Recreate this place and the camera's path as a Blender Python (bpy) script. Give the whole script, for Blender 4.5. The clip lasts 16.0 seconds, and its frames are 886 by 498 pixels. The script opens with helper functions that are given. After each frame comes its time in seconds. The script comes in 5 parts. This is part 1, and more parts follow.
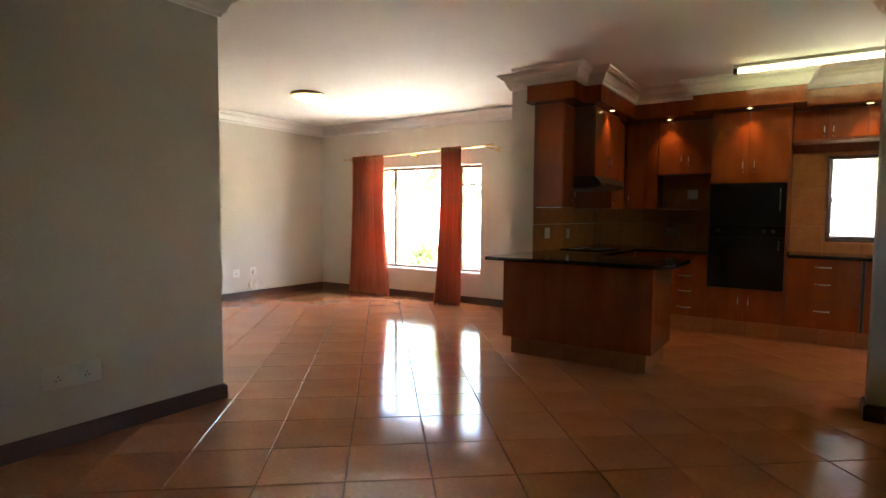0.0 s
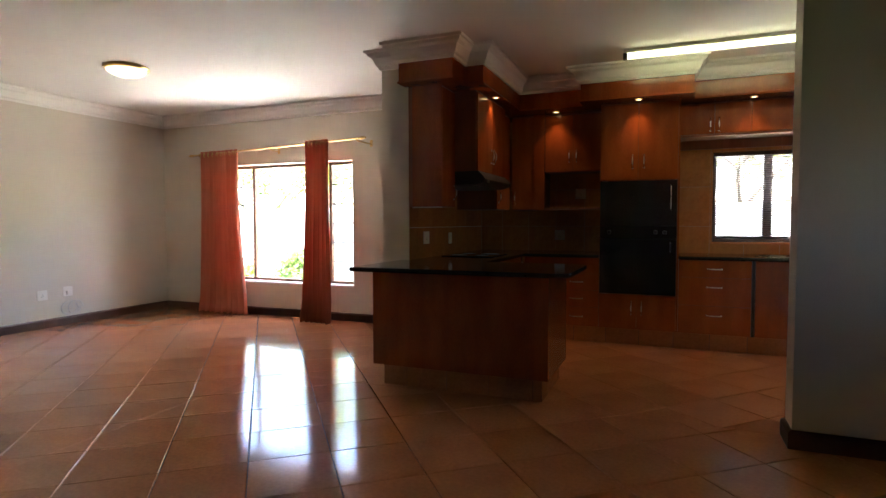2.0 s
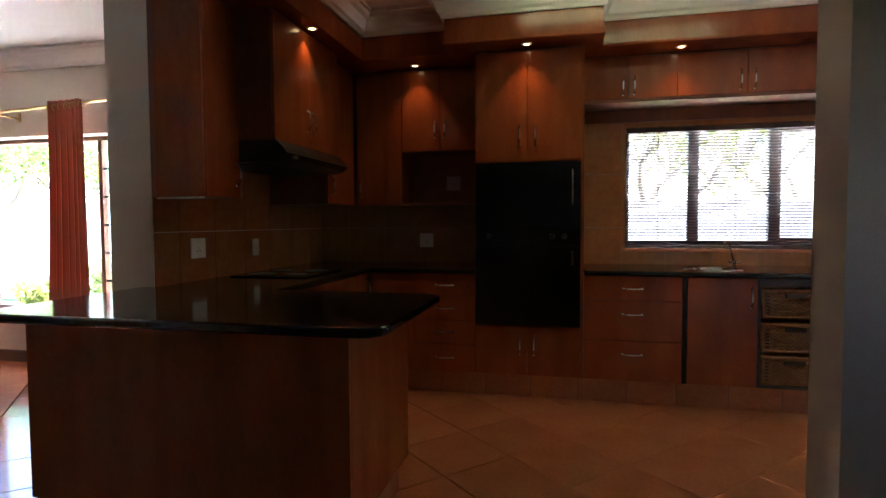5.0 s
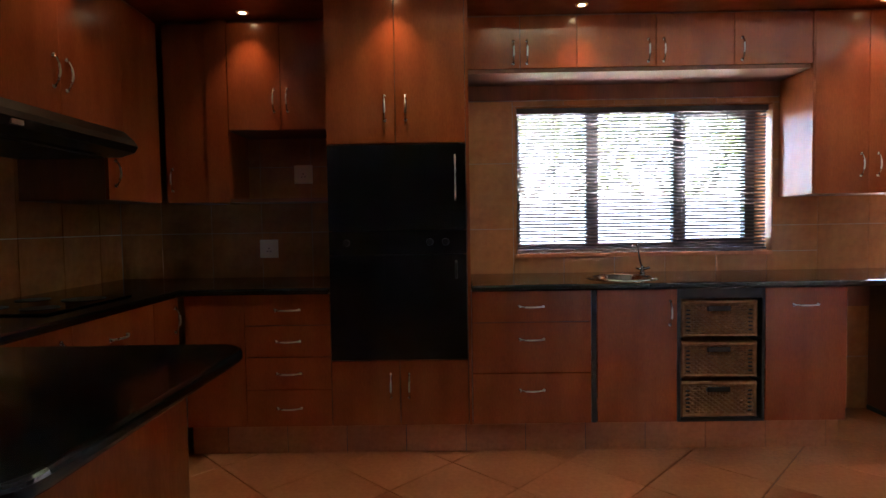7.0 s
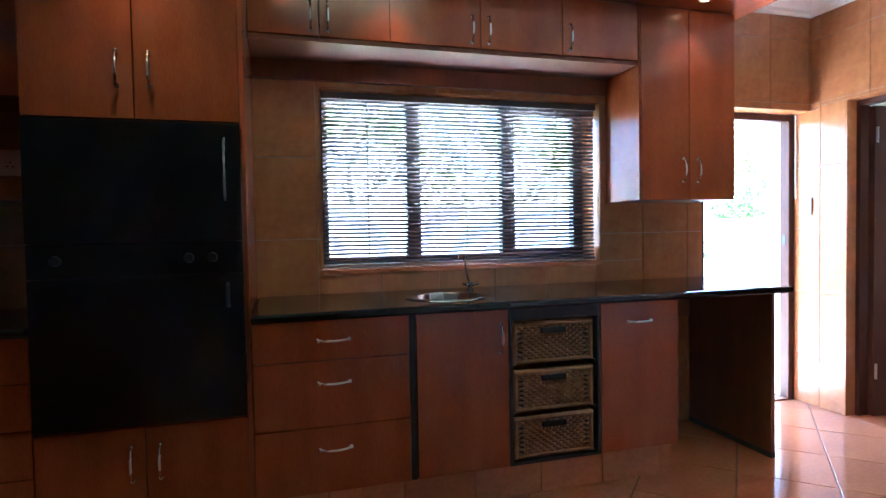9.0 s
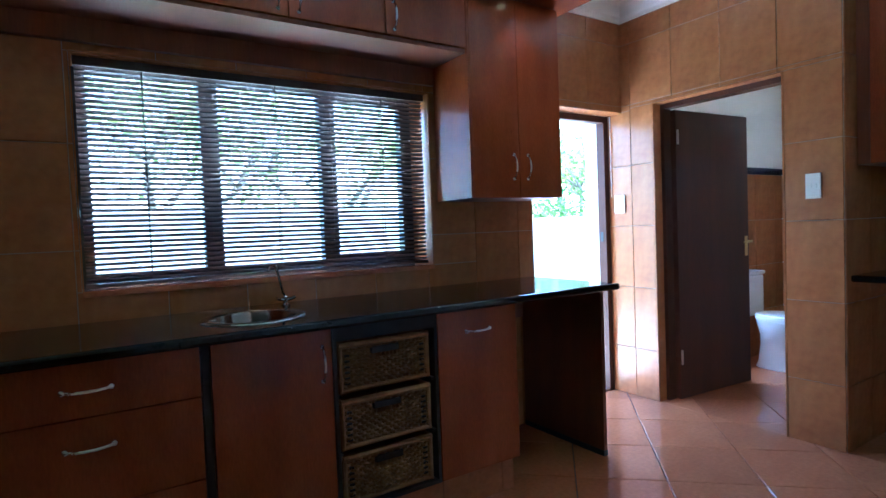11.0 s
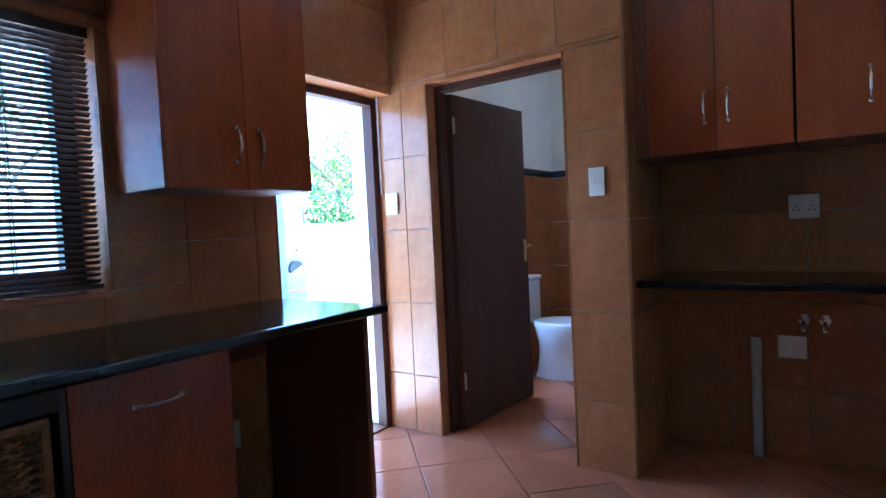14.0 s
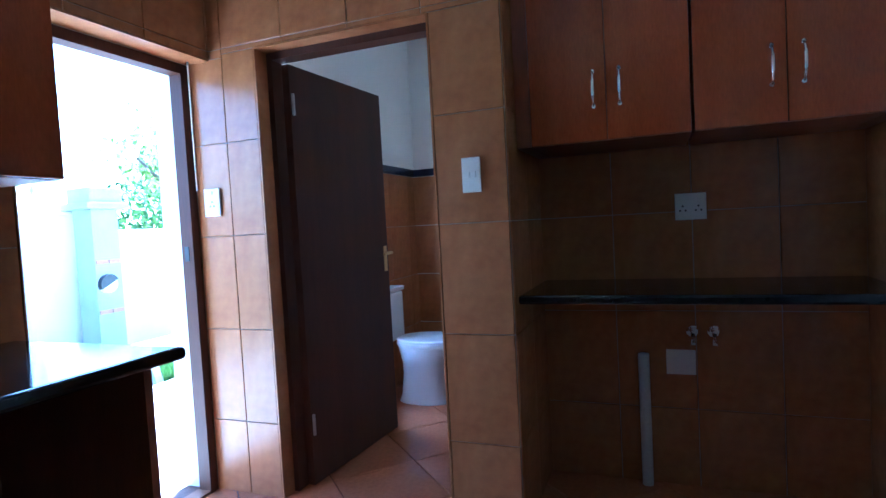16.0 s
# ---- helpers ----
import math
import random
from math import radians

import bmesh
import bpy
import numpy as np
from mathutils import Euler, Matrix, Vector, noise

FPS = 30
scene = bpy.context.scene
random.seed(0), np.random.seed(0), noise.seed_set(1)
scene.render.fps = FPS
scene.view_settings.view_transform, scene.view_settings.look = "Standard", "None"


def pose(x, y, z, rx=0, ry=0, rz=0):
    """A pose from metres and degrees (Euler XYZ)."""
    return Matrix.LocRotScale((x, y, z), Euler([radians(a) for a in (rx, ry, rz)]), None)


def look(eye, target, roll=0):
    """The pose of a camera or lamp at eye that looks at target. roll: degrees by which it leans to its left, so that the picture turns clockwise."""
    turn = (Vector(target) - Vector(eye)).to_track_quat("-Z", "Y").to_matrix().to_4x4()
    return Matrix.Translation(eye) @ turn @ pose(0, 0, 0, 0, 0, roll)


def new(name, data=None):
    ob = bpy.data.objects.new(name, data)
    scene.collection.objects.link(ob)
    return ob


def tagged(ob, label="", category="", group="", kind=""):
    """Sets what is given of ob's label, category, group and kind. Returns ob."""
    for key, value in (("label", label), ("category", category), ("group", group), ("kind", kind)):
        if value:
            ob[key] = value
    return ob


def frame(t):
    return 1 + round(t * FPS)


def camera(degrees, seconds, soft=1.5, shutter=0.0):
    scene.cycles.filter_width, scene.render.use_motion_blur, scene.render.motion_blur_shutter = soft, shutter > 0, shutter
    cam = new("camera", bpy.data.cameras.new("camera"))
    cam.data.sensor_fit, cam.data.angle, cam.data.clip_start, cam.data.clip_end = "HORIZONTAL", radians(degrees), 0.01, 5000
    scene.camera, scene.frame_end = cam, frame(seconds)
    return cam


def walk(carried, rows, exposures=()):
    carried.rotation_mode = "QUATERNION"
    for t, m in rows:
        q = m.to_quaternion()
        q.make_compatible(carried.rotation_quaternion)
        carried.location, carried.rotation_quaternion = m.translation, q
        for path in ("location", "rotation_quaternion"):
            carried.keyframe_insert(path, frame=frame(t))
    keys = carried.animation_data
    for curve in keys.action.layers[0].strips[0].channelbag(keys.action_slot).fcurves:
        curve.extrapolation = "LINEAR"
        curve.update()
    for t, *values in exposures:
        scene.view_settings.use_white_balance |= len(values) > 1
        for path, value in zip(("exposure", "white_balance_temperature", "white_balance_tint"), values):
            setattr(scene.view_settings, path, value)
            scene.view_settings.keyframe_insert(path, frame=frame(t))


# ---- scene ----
cam = camera(77.0, 16.0)
PATH = [
    (0, (1.413, 2.351, 1.328), (0.304, 4.011, 1.205), 0.5),
    (0.5, (1.292, 2.52, 1.31), (0.259, 4.229, 1.194), 0.4),
    (1, (1.194, 2.743, 1.311), (0.246, 4.501, 1.199), 0.2),
    (1.5, (1.119, 2.978, 1.297), (0.285, 4.793, 1.192), 0.0),
    (2, (1.095, 3.288, 1.28), (0.338, 5.137, 1.184), -0.1),
    (2.5, (1.112, 3.594, 1.254), (0.402, 5.462, 1.16), -0.3),
    (3, (1.127, 3.947, 1.241), (0.474, 5.836, 1.156), -0.4),
    (3.5, (1.135, 4.307, 1.259), (0.549, 6.217, 1.171), -0.5),
    (4, (1.102, 4.667, 1.27), (0.57, 6.592, 1.178), -0.6),
    (4.2, (1.095, 4.807, 1.275), (0.577, 6.737, 1.181), -0.5),
    (6.3, (0.98, 5.994, 1.276), (0.798, 7.984, 1.176), -0.7),
    (6.5, (0.973, 6.095, 1.283), (0.844, 8.088, 1.178), -0.8),
    (7, (1.047, 6.311, 1.271), (1.029, 8.309, 1.181), -0.9),
    (7.5, (1.096, 6.519, 1.258), (1.211, 8.514, 1.173), -1.1),
    (8, (1.197, 6.695, 1.252), (1.42, 8.681, 1.18), -1.3),
    (8.5, (1.261, 6.826, 1.261), (1.63, 8.79, 1.177), -1.4),
    (8.7, (1.281, 6.878, 1.264), (1.72, 8.828, 1.186), -1.2),
    (10.8, (1.484, 7.328, 1.246), (2.536, 9.028, 1.18), -2.1),
    (11, (1.503, 7.315, 1.264), (2.592, 8.991, 1.19), -2.2),
    (11.5, (1.577, 7.365, 1.263), (2.779, 8.962, 1.185), -2.4),
    (12, (1.688, 7.445, 1.262), (2.981, 8.969, 1.185), -2.5),
    (12.5, (1.806, 7.516, 1.273), (3.181, 8.966, 1.191), -2.6),
    (13, (1.946, 7.603, 1.262), (3.401, 8.972, 1.181), -2.7),
    (13.5, (2.061, 7.727, 1.254), (3.624, 8.972, 1.174), -2.8),
    (14, (2.217, 7.806, 1.237), (3.845, 8.965, 1.157), -2.8),
    (14.5, (2.378, 7.87, 1.253), (4.058, 8.952, 1.164), -2.8),
    (15, (2.509, 7.934, 1.231), (4.239, 8.933, 1.142), -2.7),
    (15.5, (2.658, 8.024, 1.245), (4.451, 8.905, 1.151), -2.9),
    (16, (2.751, 8.075, 1.231), (4.615, 8.797, 1.142), -3.1),
]
EXPOSURES = [(0.0, 5.4, 7000, 14), (2.0, 4.95, 6550, 16), (4.0, 4.66, 6100, 18), (7.0, 5.3, 5600, 19), (7.8, 5.6, 5200, 17), (8.5, 5.4, 4900, 14), (11.0, 4.28, 4250, 4), (13.0, 3.72, 4050, 4), (15.0, 4.0, 4250, 8), (16.0, 3.7, 3900, 6)]
walk(cam, [(t, look(eye, target, roll)) for t, eye, target, roll in PATH], EXPOSURES)

# ---- world and sun ----
SUN_UP, SUN_FROM = radians(64), radians(68)
world = bpy.data.worlds.new("sky")
scene.world = world
world.use_nodes = True
wn = world.node_tree.nodes
sky = wn.new("ShaderNodeTexSky")
sky.sky_type = "NISHITA"
sky.sun_disc = False
sky.sun_elevation, sky.sun_rotation = SUN_UP, SUN_FROM
world.node_tree.links.new(sky.outputs[0], wn["Background"].inputs[0])
wn["Background"].inputs[1].default_value = 0.15
sun_data = bpy.data.lights.new("sun", "SUN")
sun_data.energy, sun_data.angle, sun_data.color = 5.0, radians(0.5), (1.0, 0.95, 0.87)
sun = new("sun", sun_data)
sun_way = Vector((math.sin(SUN_FROM) * math.cos(SUN_UP), math.cos(SUN_FROM) * math.cos(SUN_UP), math.sin(SUN_UP)))
sun.matrix_world = look(sun_way * 40, (0, 0, 0))


# ---- materials ----
def material(name, colour, rough=0.5, metal=0.0, spec=0.5):
    m = bpy.data.materials.new(name)
    m.use_nodes = True
    b = m.node_tree.nodes["Principled BSDF"]
    b.inputs["Base Color"].default_value = (*colour, 1)
    b.inputs["Roughness"].default_value = rough
    b.inputs["Metallic"].default_value = metal
    b.inputs["Specular IOR Level"].default_value = spec
    return m, m.node_tree, b


def noise_of(tree, scale, detail=4.0, stretch=(1, 1, 1), rough=0.55):
    co = tree.nodes.new("ShaderNodeTexCoord")
    mp = tree.nodes.new("ShaderNodeMapping")
    mp.inputs["Scale"].default_value = stretch
    n = tree.nodes.new("ShaderNodeTexNoise")
    n.inputs["Scale"].default_value, n.inputs["Detail"].default_value, n.inputs["Roughness"].default_value = scale, detail, rough
    tree.links.new(co.outputs["Object"], mp.inputs[0])
    tree.links.new(mp.outputs[0], n.inputs["Vector"])
    return n.outputs["Fac"]


def ramp_of(tree, fac, stops):
    r = tree.nodes.new("ShaderNodeValToRGB")
    while len(r.color_ramp.elements) < len(stops):
        r.color_ramp.elements.new(0.5)
    for e, (at, c) in zip(r.color_ramp.elements, stops):
        e.position, e.color = at, (*c, 1)
    tree.links.new(fac, r.inputs[0])
    return r.outputs[0]


def mix_of(tree, kind, fac, a, b):
    m = tree.nodes.new("ShaderNodeMix")
    m.data_type, m.blend_type = "RGBA", kind
    for socket, v in ((m.inputs[0], fac), (m.inputs[6], a), (m.inputs[7], b)):
        if isinstance(v, bpy.types.NodeSocket):
            tree.links.new(v, socket)
        else:
            socket.default_value = v if isinstance(v, float) else (*v, 1)
    return m.outputs[2]


def bump_of(tree, b, height, strength, distance=0.01):
    n = tree.nodes.new("ShaderNodeBump")
    n.inputs["Strength"].default_value, n.inputs["Distance"].default_value = strength, distance
    tree.links.new(height, n.inputs["Height"])
    tree.links.new(n.outputs[0], b.inputs["Normal"])


def mapped(tree, fac, low, high):
    r = tree.nodes.new("ShaderNodeMapRange")
    r.inputs[3].default_value, r.inputs[4].default_value = low, high
    tree.links.new(fac, r.inputs[0])
    return r.outputs[0]


def mottled(name, stops, scale, rough, fine=60.0, bump=0.1, metal=0.0, spec=0.5, stretch=(1, 1, 1), shift=0.0, rough_span=0.08, depth=0.004):
    """A surface with stains at one scale, grain at a finer one, and a shade of its own for each piece."""
    m, tree, b = material(name, stops[0][1], rough, metal, spec)
    big = noise_of(tree, scale, 5.0, stretch)
    small = noise_of(tree, fine, 3.0, stretch)
    col = ramp_of(tree, big, stops)
    col = mix_of(tree, "OVERLAY", 0.25, col, ramp_of(tree, small, [(0.3, (0.3, 0.3, 0.3)), (0.7, (0.7, 0.7, 0.7))]))
    if shift:
        info = tree.nodes.new("ShaderNodeObjectInfo")
        hsv = tree.nodes.new("ShaderNodeHueSaturation")
        tree.links.new(mapped(tree, info.outputs["Random"], 1 - shift, 1 + shift), hsv.inputs["Value"])
        tree.links.new(col, hsv.inputs["Color"])
        col = hsv.outputs[0]
    tree.links.new(col, b.inputs["Base Color"])
    tree.links.new(mapped(tree, big, rough - rough_span, rough + rough_span), b.inputs["Roughness"])
    if bump:
        bump_of(tree, b, small, bump, depth)
    return m


PAINT = mottled("wall_paint", [(0.3, (0.60, 0.555, 0.465)), (0.7, (0.66, 0.61, 0.52))], 1.3, 0.55, 180, 0.12)
# Dark tone for walls out of view, chosen to limit bounced light.
UNSEEN_WALL = mottled("dark_unseen_wall", [(0.3, (0.31, 0.225, 0.17)), (0.7, (0.39, 0.285, 0.22))], 7.0, 0.8, 90, 0.3)
WHITE = mottled("ceiling_paint", [(0.3, (0.82, 0.81, 0.77)), (0.7, (0.87, 0.86, 0.82))], 0.9, 0.7, 150, 0.08)
PLASTER = mottled("outdoor_plaster", [(0.3, (0.66, 0.65, 0.63)), (0.7, (0.74, 0.73, 0.71))], 1.5, 0.8, 90, 0.3)
FLOOR_TILE = mottled("floor_tile", [(0.25, (0.38, 0.138, 0.057)), (0.5, (0.43, 0.163, 0.068)), (0.75, (0.47, 0.185, 0.08))], 2.5, 0.105, 45, 0.0, spec=0.36, shift=0.07, rough_span=0.008)
FLOOR_GROUT = mottled("floor_grout", [(0.3, (0.10, 0.06, 0.045)), (0.7, (0.17, 0.11, 0.085))], 8, 0.85, 120, 0.3)
WALL_TILE = mottled("wall_tile", [(0.25, (0.315, 0.120, 0.041)), (0.5, (0.375, 0.155, 0.054)), (0.75, (0.43, 0.198, 0.074))], 3.0, 0.24, 22, 0.02, shift=0.06)
WALL_GROUT = mottled("wall_grout", [(0.3, (0.31, 0.225, 0.16)), (0.7, (0.38, 0.285, 0.21))], 9, 0.85, 120, 0.2)
VENEER = mottled("cherry_veneer", [(0.22, (0.210, 0.044, 0.011)), (0.5, (0.275, 0.063, 0.0155)), (0.8, (0.345, 0.089, 0.023))], 2.6, 0.22, 60, 0.0, stretch=(2.4, 2.4, 0.55), shift=0.05, rough_span=0.02)
CARCASS = mottled("carcass_board", [(0.3, (0.17, 0.05, 0.018)), (0.7, (0.23, 0.07, 0.025))], 5, 0.5, 60, 0.03, stretch=(2, 2, 0.2))
# Colours black edging, and also the shade inside slots and holes.
DARK_GAP = mottled("black_edging_and_hole_shade", [(0.3, (0.012, 0.011, 0.011)), (0.7, (0.02, 0.018, 0.018))], 6, 0.5, 50, 0.05)
SKIRT = mottled("dark_stained_wood", [(0.25, (0.055, 0.020, 0.012)), (0.75, (0.10, 0.038, 0.022))], 6, 0.35, 70, 0.08, stretch=(1, 1, 1))
FRAME_WOOD = mottled("window_timber", [(0.25, (0.19, 0.085, 0.04)), (0.75, (0.29, 0.135, 0.065))], 6, 0.45, 70, 0.08)
DOOR_WOOD = mottled("door_veneer", [(0.25, (0.052, 0.019, 0.010)), (0.75, (0.088, 0.032, 0.017))], 4, 0.5, 60, 0.06, spec=0.3, stretch=(2, 2, 0.15))
STEEL = mottled("brushed_steel", [(0.3, (0.55, 0.54, 0.52)), (0.7, (0.62, 0.61, 0.59))], 12, 0.32, 160, 0.0, metal=1.0)
SINK_STEEL = mottled("sink_steel", [(0.3, (0.30, 0.30, 0.29)), (0.7, (0.38, 0.38, 0.37))], 9, 0.22, 160, 0.0, metal=1.0)
CHROME = mottled("satin_nickel", [(0.3, (0.70, 0.68, 0.63)), (0.7, (0.78, 0.76, 0.71))], 20, 0.28, 200, 0.0, metal=1.0)
POLISHED = mottled("polished_chrome", [(0.3, (0.55, 0.56, 0.58)), (0.7, (0.62, 0.63, 0.65))], 20, 0.1, 200, 0.0, metal=1.0, rough_span=0.03)
BRASS = mottled("brass", [(0.3, (0.62, 0.42, 0.16)), (0.7, (0.72, 0.50, 0.22))], 20, 0.3, 200, 0.03, metal=1.0)
GLOSS_BLACK = mottled("black_enamel", [(0.3, (0.004, 0.0045, 0.006)), (0.7, (0.006, 0.0065, 0.009))], 3, 0.14, 80, 0.0, rough_span=0.03)
HOOD_BLACK = mottled("hood_enamel", [(0.3, (0.012, 0.011, 0.010)), (0.7, (0.02, 0.018, 0.016))], 5, 0.35, 80, 0.04)
PLASTIC = mottled("white_plastic", [(0.3, (0.74, 0.72, 0.66)), (0.7, (0.80, 0.78, 0.72))], 10, 0.4, 150, 0.03)
PORCELAIN = mottled("porcelain", [(0.3, (0.82, 0.82, 0.80)), (0.7, (0.86, 0.86, 0.84))], 4, 0.12, 90, 0.01, rough_span=0.03)
PIPE = mottled("pvc_pipe", [(0.3, (0.60, 0.58, 0.54)), (0.7, (0.68, 0.66, 0.62))], 8, 0.45, 100, 0.03)
SLAT = mottled("blind_slat", [(0.3, (0.045, 0.026, 0.019)), (0.7, (0.06, 0.036, 0.026))], 6, 0.35, 90, 0.03)
IRON = mottled("dark_steel", [(0.3, (0.022, 0.022, 0.026)), (0.7, (0.04, 0.04, 0.045))], 8, 0.45, 90, 0.05)
WICKER = mottled("wicker", [(0.25, (0.17, 0.075, 0.025)), (0.75, (0.31, 0.155, 0.055))], 18, 0.6, 120, 0.2, shift=0.12)
NAVY = mottled("navy_tile", [(0.3, (0.012, 0.016, 0.045)), (0.7, (0.02, 0.028, 0.07))], 8, 0.2, 60, 0.02)
PAVING = mottled("concrete_paving", [(0.25, (0.50, 0.485, 0.455)), (0.75, (0.62, 0.60, 0.565))], 1.2, 0.9, 40, 0.4)
LAWN = mottled("lawn_soil", [(0.25, (0.045, 0.085, 0.02)), (0.75, (0.09, 0.14, 0.035))], 1.6, 0.9, 30, 0.6, depth=0.03)
BARK = mottled("bark", [(0.25, (0.10, 0.075, 0.055)), (0.75, (0.20, 0.155, 0.115))], 7, 0.9, 30, 0.8, stretch=(1, 1, 0.3), depth=0.02)
ROOF = mottled("roof_slab", [(0.3, (0.25, 0.22, 0.2)), (0.7, (0.33, 0.3, 0.27))], 2, 0.8, 40, 0.2)


def granite():
    m, tree, b = material("black_granite", (0.012, 0.014, 0.013), 0.1)
    speck = noise_of(tree, 260, 2.0)
    cloud = noise_of(tree, 35, 4.0)
    col = ramp_of(tree, cloud, [(0.3, (0.008, 0.009, 0.0085)), (0.75, (0.015, 0.017, 0.016))])
    col = mix_of(tree, "ADD", ramp_of(tree, speck, [(0.62, (0, 0, 0)), (0.72, (0.5, 0.5, 0.5))]), col, (0.02, 0.024, 0.02))
    tree.links.new(col, b.inputs["Base Color"])
    tree.links.new(mapped(tree, cloud, 0.06, 0.14), b.inputs["Roughness"])
    return m


def cloth():
    m, tree, b = material("curtain_cloth", (0.50, 0.12, 0.05), 0.8, spec=0.2)
    col = ramp_of(tree, noise_of(tree, 3.0, 4.0, (3, 3, 0.4)), [(0.25, (0.50, 0.145, 0.085)), (0.75, (0.66, 0.235, 0.145))])
    tree.links.new(col, b.inputs["Base Color"])
    bump_of(tree, b, noise_of(tree, 400, 2.0), 0.25, 0.002)
    glow = tree.nodes.new("ShaderNodeBsdfTranslucent")
    tree.links.new(col, glow.inputs[0])
    mixer = tree.nodes.new("ShaderNodeMixShader")
    mixer.inputs[0].default_value = 0.3
    tree.links.new(b.outputs[0], mixer.inputs[1])
    tree.links.new(glow.outputs[0], mixer.inputs[2])
    tree.links.new(mixer.outputs[0], tree.nodes["Material Output"].inputs[0])
    return m


def leaves(name, dark, light):
    m, tree, b = material(name, dark, 0.55, spec=0.3)
    geo = tree.nodes.new("ShaderNodeNewGeometry")
    col = ramp_of(tree, geo.outputs["Random Per Island"], [(0.1, dark), (0.9, light)])
    tree.links.new(col, b.inputs["Base Color"])
    glow = tree.nodes.new("ShaderNodeBsdfTranslucent")
    tree.links.new(col, glow.inputs[0])
    mixer = tree.nodes.new("ShaderNodeMixShader")
    mixer.inputs[0].default_value = 0.55
    tree.links.new(b.outputs[0], mixer.inputs[1])
    tree.links.new(glow.outputs[0], mixer.inputs[2])
    tree.links.new(mixer.outputs[0], tree.nodes["Material Output"].inputs[0])
    return m


def glass():
    m, tree, b = material("window_glass", (1, 1, 1), 0.0)
    b.inputs["Transmission Weight"].default_value = 1.0
    b.inputs["IOR"].default_value = 1.02
    return m


def lit(name, colour, strength):
    m, tree, b = material(name, (0.9, 0.9, 0.88), 0.3)
    b.inputs["Emission Color"].default_value = (*colour, 1)
    b.inputs["Emission Strength"].default_value = strength
    return m


GRANITE, CURTAIN, GLASS = granite(), cloth(), glass()
LEAF_A, LEAF_B = leaves("leaf_green", (0.07, 0.12, 0.03), (0.20, 0.27, 0.08)), leaves("leaf_yellow_green", (0.13, 0.17, 0.035), (0.32, 0.36, 0.11))
LEAF_C = leaves("hedge_leaf", (0.03, 0.065, 0.012), (0.09, 0.15, 0.035))
GRASS = leaves("grass_blade", (0.05, 0.11, 0.02), (0.12, 0.20, 0.04))
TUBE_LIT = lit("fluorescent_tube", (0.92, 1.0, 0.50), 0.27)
BULB_LIT = lit("halogen_bulb", (1.0, 0.72, 0.32), 0.6)
DOME_LIT = lit("lamp_glass", (1.0, 0.80, 0.42), 0.11)


# ---- helpers ----
def link_mesh(name, bm, mat, parent=None, label=""):
    me = bpy.data.meshes.new(name)
    bm.to_mesh(me)
    bm.free()
    me.materials.append(mat)
    ob = new(name, me)
    if parent:
        ob.parent = parent
    if label:
        ob["label"] = label
    return ob


def part(name, bm, mat, parent, label=""):
    return link_mesh(name, bm, mat, parent, label)


def smooth(ob, angle=40):
    ob.data.shade_smooth()
    ob.data.set_sharp_from_angle(angle=radians(angle))
    return ob


def structure(name, bm, mat, label, category):
    return tagged(link_mesh(name, bm, mat), label, category, kind="structure")


def thing(name, m, label, category, group=""):
    ob = new(name)
    ob.empty_display_size = 0.1
    ob.matrix_basis = m
    return tagged(ob, label, category, group)


def box(bm, x0, x1, y0, y1, z0, z1, bevel=0.0):
    made = bmesh.ops.create_cube(bm, size=1.0)["verts"]
    for v in made:
        v.co = Vector(((x0 + x1) / 2 + v.co.x * (x1 - x0), (y0 + y1) / 2 + v.co.y * (y1 - y0), (z0 + z1) / 2 + v.co.z * (z1 - z0)))
    if bevel:
        edges = list({e for v in made for e in v.link_edges})
        bmesh.ops.bevel(bm, geom=edges, offset=bevel, segments=2, affect="EDGES", profile=0.6)
    return bm


def boxed(*size, bevel=0.0):
    return box(bmesh.new(), *size, bevel=bevel)


def disc(bm, m, r0, r1, length, sides=24):
    """A cylinder or cone along the local z of m, from its origin."""
    bmesh.ops.create_cone(bm, cap_ends=True, segments=sides, radius1=r0, radius2=r1, depth=length, matrix=m @ Matrix.Translation((0, 0, length / 2)))
    return bm


def turned(profile, sides=32, caps=(True, True)):
    """A solid of revolution about z from (radius, height) pairs."""
    bm = bmesh.new()
    rings = [[bm.verts.new((r * math.cos(2 * math.pi * k / sides), r * math.sin(2 * math.pi * k / sides), z)) for k in range(sides)] for r, z in profile]
    for a, b in zip(rings, rings[1:]):
        for k in range(sides):
            bm.faces.new((a[k], a[(k + 1) % sides], b[(k + 1) % sides], b[k]))
    if caps[0]:
        bm.faces.new(rings[0][::-1])
    if caps[1]:
        bm.faces.new(rings[-1])
    bmesh.ops.recalc_face_normals(bm, faces=bm.faces)
    return bm


def tube(bm, points, radius, sides=8):
    """A round rod along a line of points."""
    points = [Vector(p) for p in points]
    rings = []
    side = None
    for n, p in enumerate(points):
        way = (points[min(n + 1, len(points) - 1)] - points[max(n - 1, 0)]).normalized()
        if side is None:
            side = way.orthogonal().normalized()
        side = (side - way * side.dot(way)).normalized()
        up = way.cross(side)
        rings.append([bm.verts.new(p + radius * (math.cos(2 * math.pi * k / sides) * side + math.sin(2 * math.pi * k / sides) * up)) for k in range(sides)])
    for a, b in zip(rings, rings[1:]):
        for k in range(sides):
            bm.faces.new((a[k], b[k], b[(k + 1) % sides], a[(k + 1) % sides]))
    bm.faces.new(rings[0])
    bm.faces.new(rings[-1][::-1])
    bmesh.ops.recalc_face_normals(bm, faces=bm.faces)
    return bm


